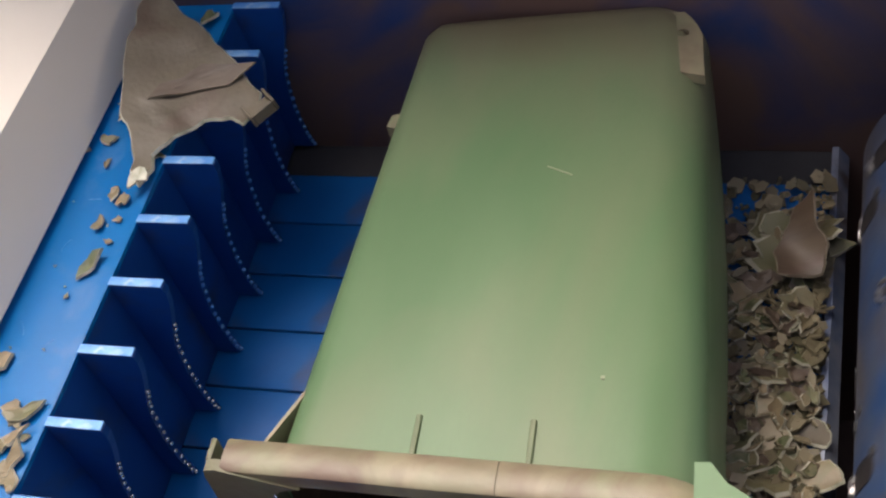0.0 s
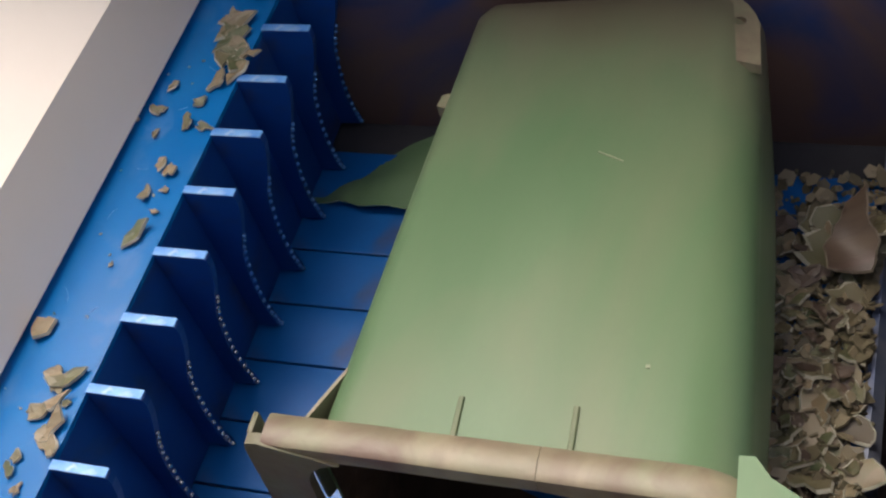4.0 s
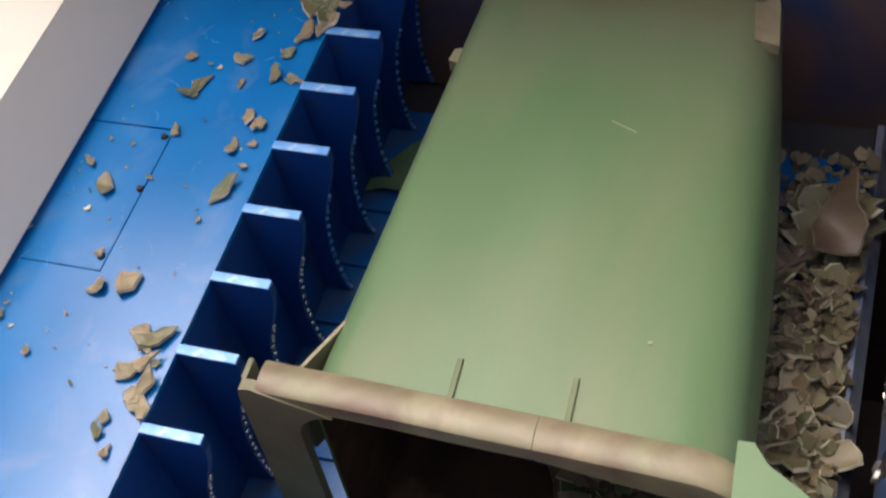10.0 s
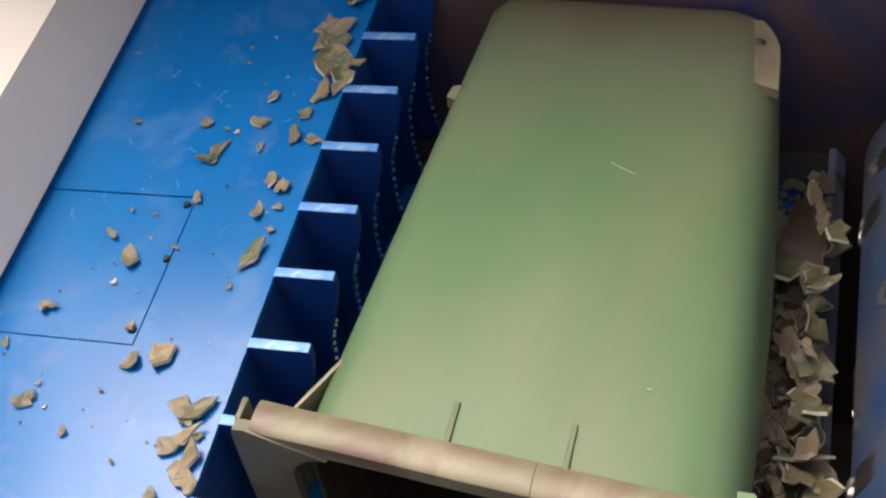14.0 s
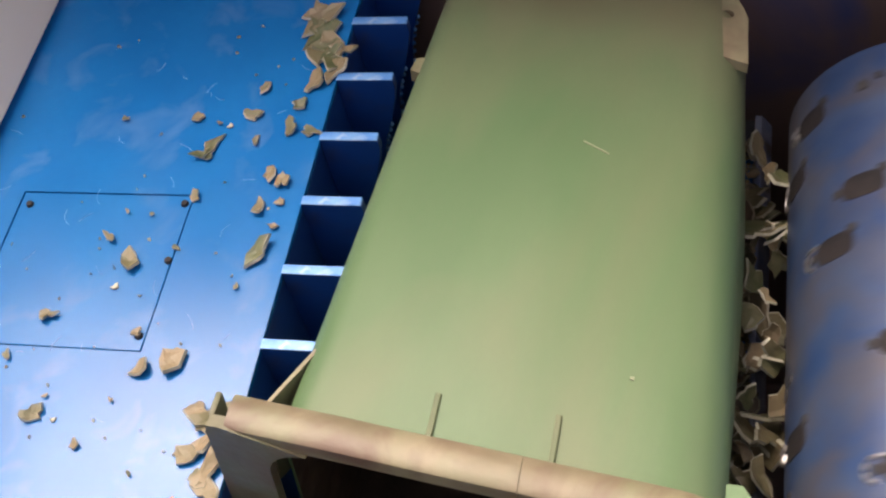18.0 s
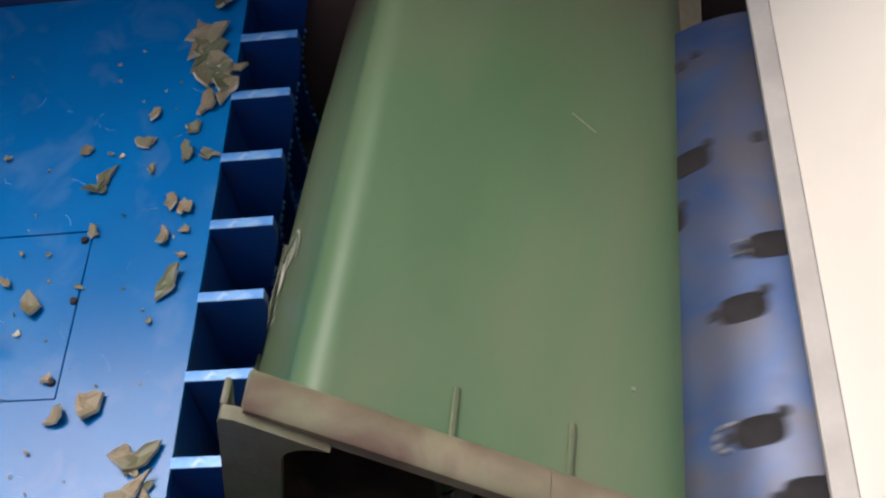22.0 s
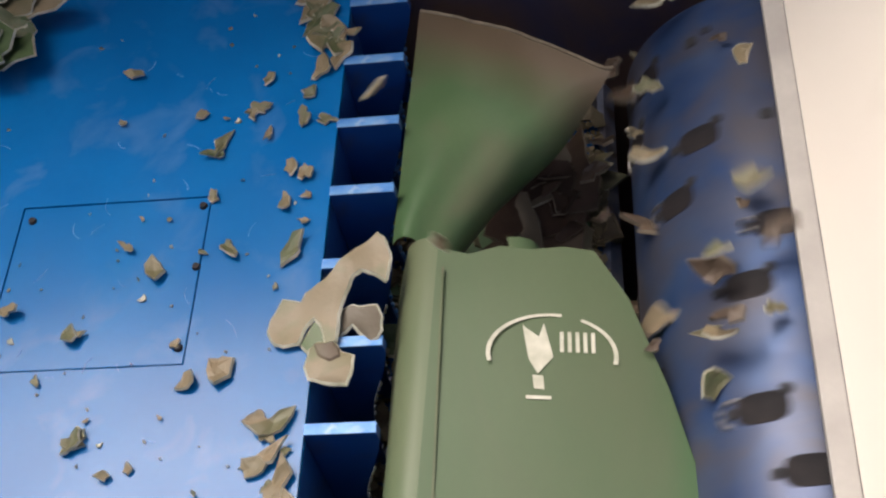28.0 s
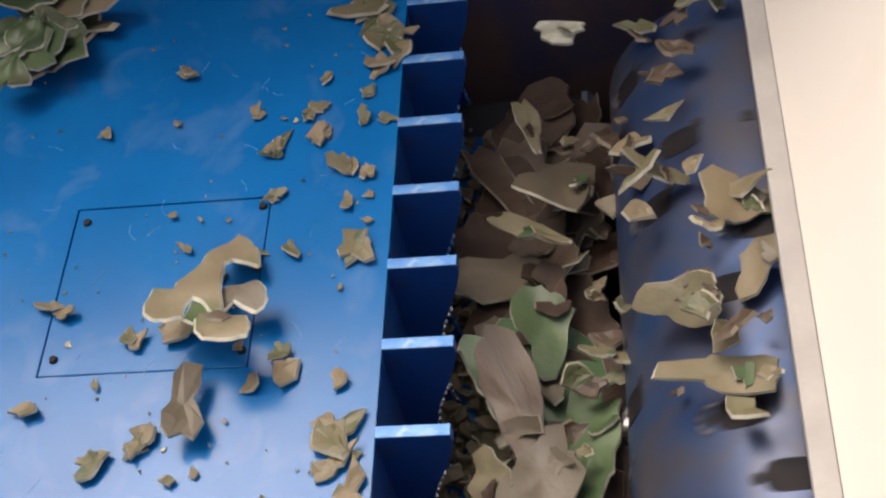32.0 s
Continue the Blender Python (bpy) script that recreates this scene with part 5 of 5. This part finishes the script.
    turned = [Matrix.Translation((0.965 + dx, 0.006 + dy, -0.04 + dz)) @ Matrix.Rotation(radians(a), 4, "Z") @ Matrix.Rotation(radians(b), 4, "Y") @ Matrix.Translation((0.095, -0.246, 0))
              for dx, dy, dz, a, b in ((0, 0, 0, 0, 0), (0.004, -0.004, 0, -1, 0), (0.03, 0.03, 0.01, 6, -8), (0.04, 0.0, 0.0, -2, -10), (0.105, -0.10, -0.04, -14, -12))]
    walk(SHEET_FOLD, beneath(under[3]) + [(26.3, under[3]), (27.4, turned[0]), (27.8, turned[0]), (28.1, turned[1]), (28.3, turned[2]), (28.5, turned[3]), (28.7, turned[4]), (28.95, pose(1.30, -0.45, -0.62, 0, 40, -30)), (29.3, sunk[3]), (32, sunk[3])])
    heave(SHEET_SIDE, pose(1.13, -0.96, FLOOR_Z + 0.056, 0, 0, 24), [pose(1.050, -0.985, -0.17, -5, -6, 1), pose(1.045, -0.960, -0.125, -6, -6, 1)], pose(1.48, -0.8, -1.50, 0, 10, 150), 28.35, 29.12, 29.5)
    heave(SHEET_GREEN, under[3], [pose(1.200, -0.97, -0.27, 6, 6, 4), pose(1.205, -0.97, -0.27, 6, 6, 2)], pose(1.22, -0.66, -0.30, 4, 6, 30), 29.25, 30.6, 31.1)
    # the two dark sheets darken the gap like the bin's shaded inside
    heave(SHEET_DARK, under[4], [pose(1.190, -0.42, -0.29, 2, -4, 8), pose(1.200, -0.46, -0.28, 2, -4, 8)], pose(1.205, -0.50, -0.34, 2, -6, 14), 28.4, 30.6, 31.2)
    heave(SHEET_DARK_2, under[5], [pose(1.205, -0.80, -0.30, 0, -4, 10), pose(1.205, -0.78, -0.30, 0, -4, 10)], pose(1.20, -0.20, -0.34, 2, -6, -10), 28.5, 30.6, 31.2)
    lie = pose(0.92, -0.5, FLOOR_Z + 0.03, 0, 0, 60)
    walk(FLUNG, [(0, lie), (30.3, lie), (30.6, pose(0.85, -0.45, 0.30, 30, 20, 60)), (30.85, pose(0.50, -0.38, 0.20, 20, 20, 20)), (31.0, pose(0.435, -0.365, 0.10, 16, 14, 8)), (31.15, pose(0.38, -0.33, 0.09, 10, 10, 0)), (31.5, pose(0.27, -0.13, 0.10, 6, 10, -20))]
         + [(32, pose(0.285, -0.125, 0.085, 6, 10, -20))])
    at = pose(0.95, -0.6, FLOOR_Z + 0.03, 0, 0, 30)
    walk(RIDE_PIECE, [(0, at), (28.1, at), (28.3, pose(1.0, -0.85, 0.12, 30, 20, 40))] + ride(RIDE_PIECE, -0.10, -0.905, 0.035, 8, 10, 40, [28.6, 29, 30, 30.3])
         + ride(RIDE_PIECE, -0.285, -0.86, 0.035, 8, 10, 75, [30.9, 31.4, 32]))
    for o in FLYERS:
        hx, hy = r.uniform(1.02, 1.28), r.uniform(-1.0, -0.05)
        t = r.uniform(26.6, 29.0)
        rows = [(0, pose(hx, hy, FLOOR_Z + 0.03, 20, 10, 0)), (t - 0.3, pose(hx, hy, FLOOR_Z + 0.03, 20, 10, 0))]
        while t < 31.9:
            x = r.uniform(1.24, 1.56)
            top = ROT_Z + math.sqrt(max(0.0, ROT_R ** 2 - (x - ROT_X) ** 2)) if x > 1.345 else -0.32
            rows.append((t, pose(x, r.uniform(-0.95, 0.0), top + r.uniform(0.03, 0.12), r.uniform(-40, 40), r.uniform(-40, 40), r.uniform(-40, 40))))
            t += r.uniform(0.3, 0.6)
        walk(o, rows + [(32.2, rows[-1][1])])
    for k, (o, x, y) in enumerate(CORNER):
        t1 = round(r.uniform(26.6, 27.4), 1)
        tl = [r.uniform(-25, 25) for _ in range(3)]
        hx, hy = r.uniform(0.88, 1.0), r.uniform(-0.75, -0.35)
        rows = [(0, pose(hx, hy, FLOOR_Z + 0.03, 0, 0, tl[2])), (t1 - 0.5, pose(hx, hy, FLOOR_Z + 0.03, 0, 0, tl[2])), (t1 - 0.2, pose(0.5, (hy + y) / 2, 0.30, tl[1], tl[0], tl[2] + 40))]
        walk(o, rows + ride(o, x, y, 0.03 + 0.004 * k, tl[0], tl[1], tl[2], [t1] + [t for t in STEPS if t > t1 + 0.15]))
    TOSSED = [pose(1.414, -0.303, 0.06, 20, -20, 30), pose(1.497, -0.587, 0.07, -20, 30, 80)]
    for o in PUSHED:
        x, y, rz = r.uniform(1.06, 1.27), r.uniform(-1.05, -0.12), r.uniform(0, 360)
        at = pose(x, y, FLOOR_Z + 0.03, 15, 20, rz)
        up = pose(r.uniform(1.285, 1.345), y, r.uniform(-0.38, -0.20), r.uniform(-50, 50), r.uniform(-60, 0), rz)
        over = TOSSED.pop() if TOSSED else up
        walk(o, [(0, at), (11.5, at), (15.5, up), (19.6, up), (19.8, over), (20.0, over), (20.5, pose(1.33, y, -0.50, 0, 0, rz)), (22, pose(1.50, y, -1.50, 0, 0, rz)), (32, pose(1.50, y, -1.55, 0, 0, rz))])
    # flap that rests on the fins, then drops to the floor
    low = FLOOR_Z + 0.06
    x0 = ram_at(0)
    drop = [(2.3, pose(x0 + 0.06, -0.06, 0.0, 10, 30, -12)), (2.45, pose(0.13, -0.09, -0.10, 50, 30, -16)), (2.6, pose(0.18, -0.10, -0.24, 100, 20, -20)), (2.75, pose(0.22, -0.11, -0.34, 150, 10, -30)),
            (3.0, pose(0.245, -0.09, low - 0.03, 182, -6, -40)), (4, pose(0.245, -0.09, low - 0.03, 182, -6, -40)), (6.5, pose(0.30, -0.10, low - 0.03, 182, -6, -38)), (9.5, pose(0.37, -0.13, low - 0.03, 182, -4, -30))]
    keep = [(t, pose(max(0.375, ram_at(t) + 0.20), -0.16, low - 0.045, 181, -2, -26)) for t in (11, 13, 15.5, 19, 23, 25.5)] + [(28, pose(1.08, -0.3, low - 0.03, 181, 0, -20)), (32, pose(1.18, -0.3, low - 0.03, 181, 0, -20))]
    walk(flap, [(t, pose(x0 + 0.022 + 0.004 * t, -0.055, 0.05, 6, 6, -4)) for t in (0, 1, 2.0, 2.15)] + drop + keep)
    # branched fragment: thrown up, lands on the fins, later on the cover plate
    rows = [(0, pose(1.20, -0.60, FLOOR_Z + 0.03, 0, 0, 40)), (22.4, pose(1.20, -0.60, FLOOR_Z + 0.03, 0, 0, 40)), (22.6, pose(1.22, -0.52, 0.24, 30, 10, 60)),
            (22.8, pose(0.95, -0.52, 0.30, 20, 10, 30)), (23.0, pose(0.800, -0.69, 0.08, 34, 38, 62)), (23.2, pose(0.70, -0.70, 0.09, 30, 10, 25))]
    rows += ride(fragment, 0.0, -0.70, 0.022, 4, -3, 12, [23.4]) + ride(fragment, 0.0, -0.70, 0.018, 3, -3, 0, [23.8, 25, 25.5, 27.5, 28, 29, 29.9])
    rows += [(30.3, pose(0.88, -0.66, 0.16, 30, 20, 10)), (30.6, pose(0.70, -0.70, 0.16, 10, 14, 10))]
    rows += ride(fragment, -0.285, -0.69, 0.085, -16, 14, 18, [30.9, 31.4, 32])
    walk(fragment, rows)
    # lid flung up from the near end and back
    away = pose(0.98, -1.33, -0.42, -100, 0, 0)
    walk(lid, [(0, away), (23.5, away), (23.7, pose(1.25, -1.28, 0.10, -45, 0, -4)), (23.9, pose(1.276, -1.098, 0.35, -6, 0, -4)), (23.97, pose(1.05, -1.031, 0.35, 0, 0, 0)), (24.03, pose(1.038, -1.027, 0.35, 0, 0, 0)),
               (24.1, pose(0.883, -0.998, 0.35, 0, -2, 2)), (24.3, pose(0.867, -1.036, 0.35, 0, -4, 4)), (24.5, pose(0.86, -1.20, 0.20, -40, 0, 4)), (24.8, pose(0.85, -1.33, -0.42, -100, 0, 0)), (32, pose(0.85, -1.33, -0.42, -100, 0, 0))])
    # the bin tears: mouth half rolls its front upwards, then the rest goes down under the rotor
    face_up = pose(1.175, -1.11, -0.38, 0, 99, 0)
    tray = [(31.2, IN_TRAY), (32, IN_TRAY)]
    low_rows = [(26.4, pose(1.21, -1.02, -0.30, 1, 56, 0)), (27.5, face_up), (28.0, face_up), (28.4, pose(1.30, -1.12, -0.60, 0, 110, 0)), (29.0, pose(1.45, -1.2, -1.0, 0, 100, 0)), (29.6, IN_TRAY), (32, IN_TRAY)]
    torn([front_lower], low_rows)
    torn([PANELS["low", 0]], low_rows)
    torn([PANELS["back", 0], rim_top_b, rim_back, rim_low], [(26.4, pose(1.210, -1.02, -0.30, 1, 56, 0)), (27.5, face_up), (28.0, pose(1.240, -1.08, -0.5, -8, 75, 2)),
         (28.4, pose(1.240, -1.05, -0.66, -30, 50, 5)), (28.8, pose(1.240, -1.05, -0.60, -55, 25, 10)), (29.2, pose(1.240, -1.07, -0.15, -80, 5, 15)), (29.4, pose(1.246, -1.05, 0.0, -90, 0, 16)),
         (29.7, pose(1.150, -0.98, 0.02, -90, 0, 14)), (30.0, pose(1.063, -0.915, 0.0, -90, 0, 12)), (30.2, pose(1.070, -0.94, -0.06, -90, 0, 6)), (30.4, pose(1.040, -1.0, -0.12, -90, 0, 0)),
         (30.7, pose(1.290, -1.05, -0.65, -60, 0, 0))] + tray)
    def dipped(x, y, z, rz):
        return pose(x, y, z, 13, 0, 0) @ pose(0, 0, 0, 0, 90, rz)

    torn([side_panel], [(26.4, pose(1.210, -1.02, -0.30, 1, 56, 0)), (27.5, face_up), (28.0, pose(0.990, -1.06, -0.46, 0, 90, 6)), (28.5, dipped(0.880, -1.02, -0.55, 10)),
         (29.0, dipped(0.840, -1.0, -0.56, 13)), (30.0, dipped(0.860, -1.02, -0.54, 13)), (30.7, dipped(0.890, -1.04, -0.55, 12)), (30.9, pose(1.040, -1.1, -0.70, 0, 70, 8))] + tray)
    torn([rim_front], [(26.4, pose(1.160, -1.1, -0.42, 0, 50, 0)), (27.4, pose(1.340, -1.2, -0.9, 0, 60, 0)), (28.4, IN_TRAY), (32, IN_TRAY)],
         before=[(0, Matrix()), (19.5, Matrix()), (20.3, pose(-0.003, -0.002, -0.003, 0, 0, 0)), (21.4, pose(-0.006, -0.004, -0.006, 0, -1, 1)), (22, hinge(-13)), (23, hinge(-17)), (25.5, hinge(-20))])
    torn([rim_top_a, GUSSET, GUSSET_2, HANDLE], [(26.4, pose(1.190, -1.1, -0.42, 0, 50, 0)), (27.4, pose(1.340, -1.2, -0.9, 0, 60, 0)), (28.4, IN_TRAY), (32, IN_TRAY)])
    torn([base_panel, PANELS["top", 1], PANELS["back", 1], PANELS["low", 1], PANELS["front", 1], PANELS["front", 2], PANELS["front", 3], LUG_A, LUG_B, TAB], [(26.4, pose(1.240, -1.0, -0.5, 1, 60, 0)), (27.4, pose(1.440, -1.2, -1.0, 0, 60, 0)), (28.2, IN_TRAY)] + tray)


motions()
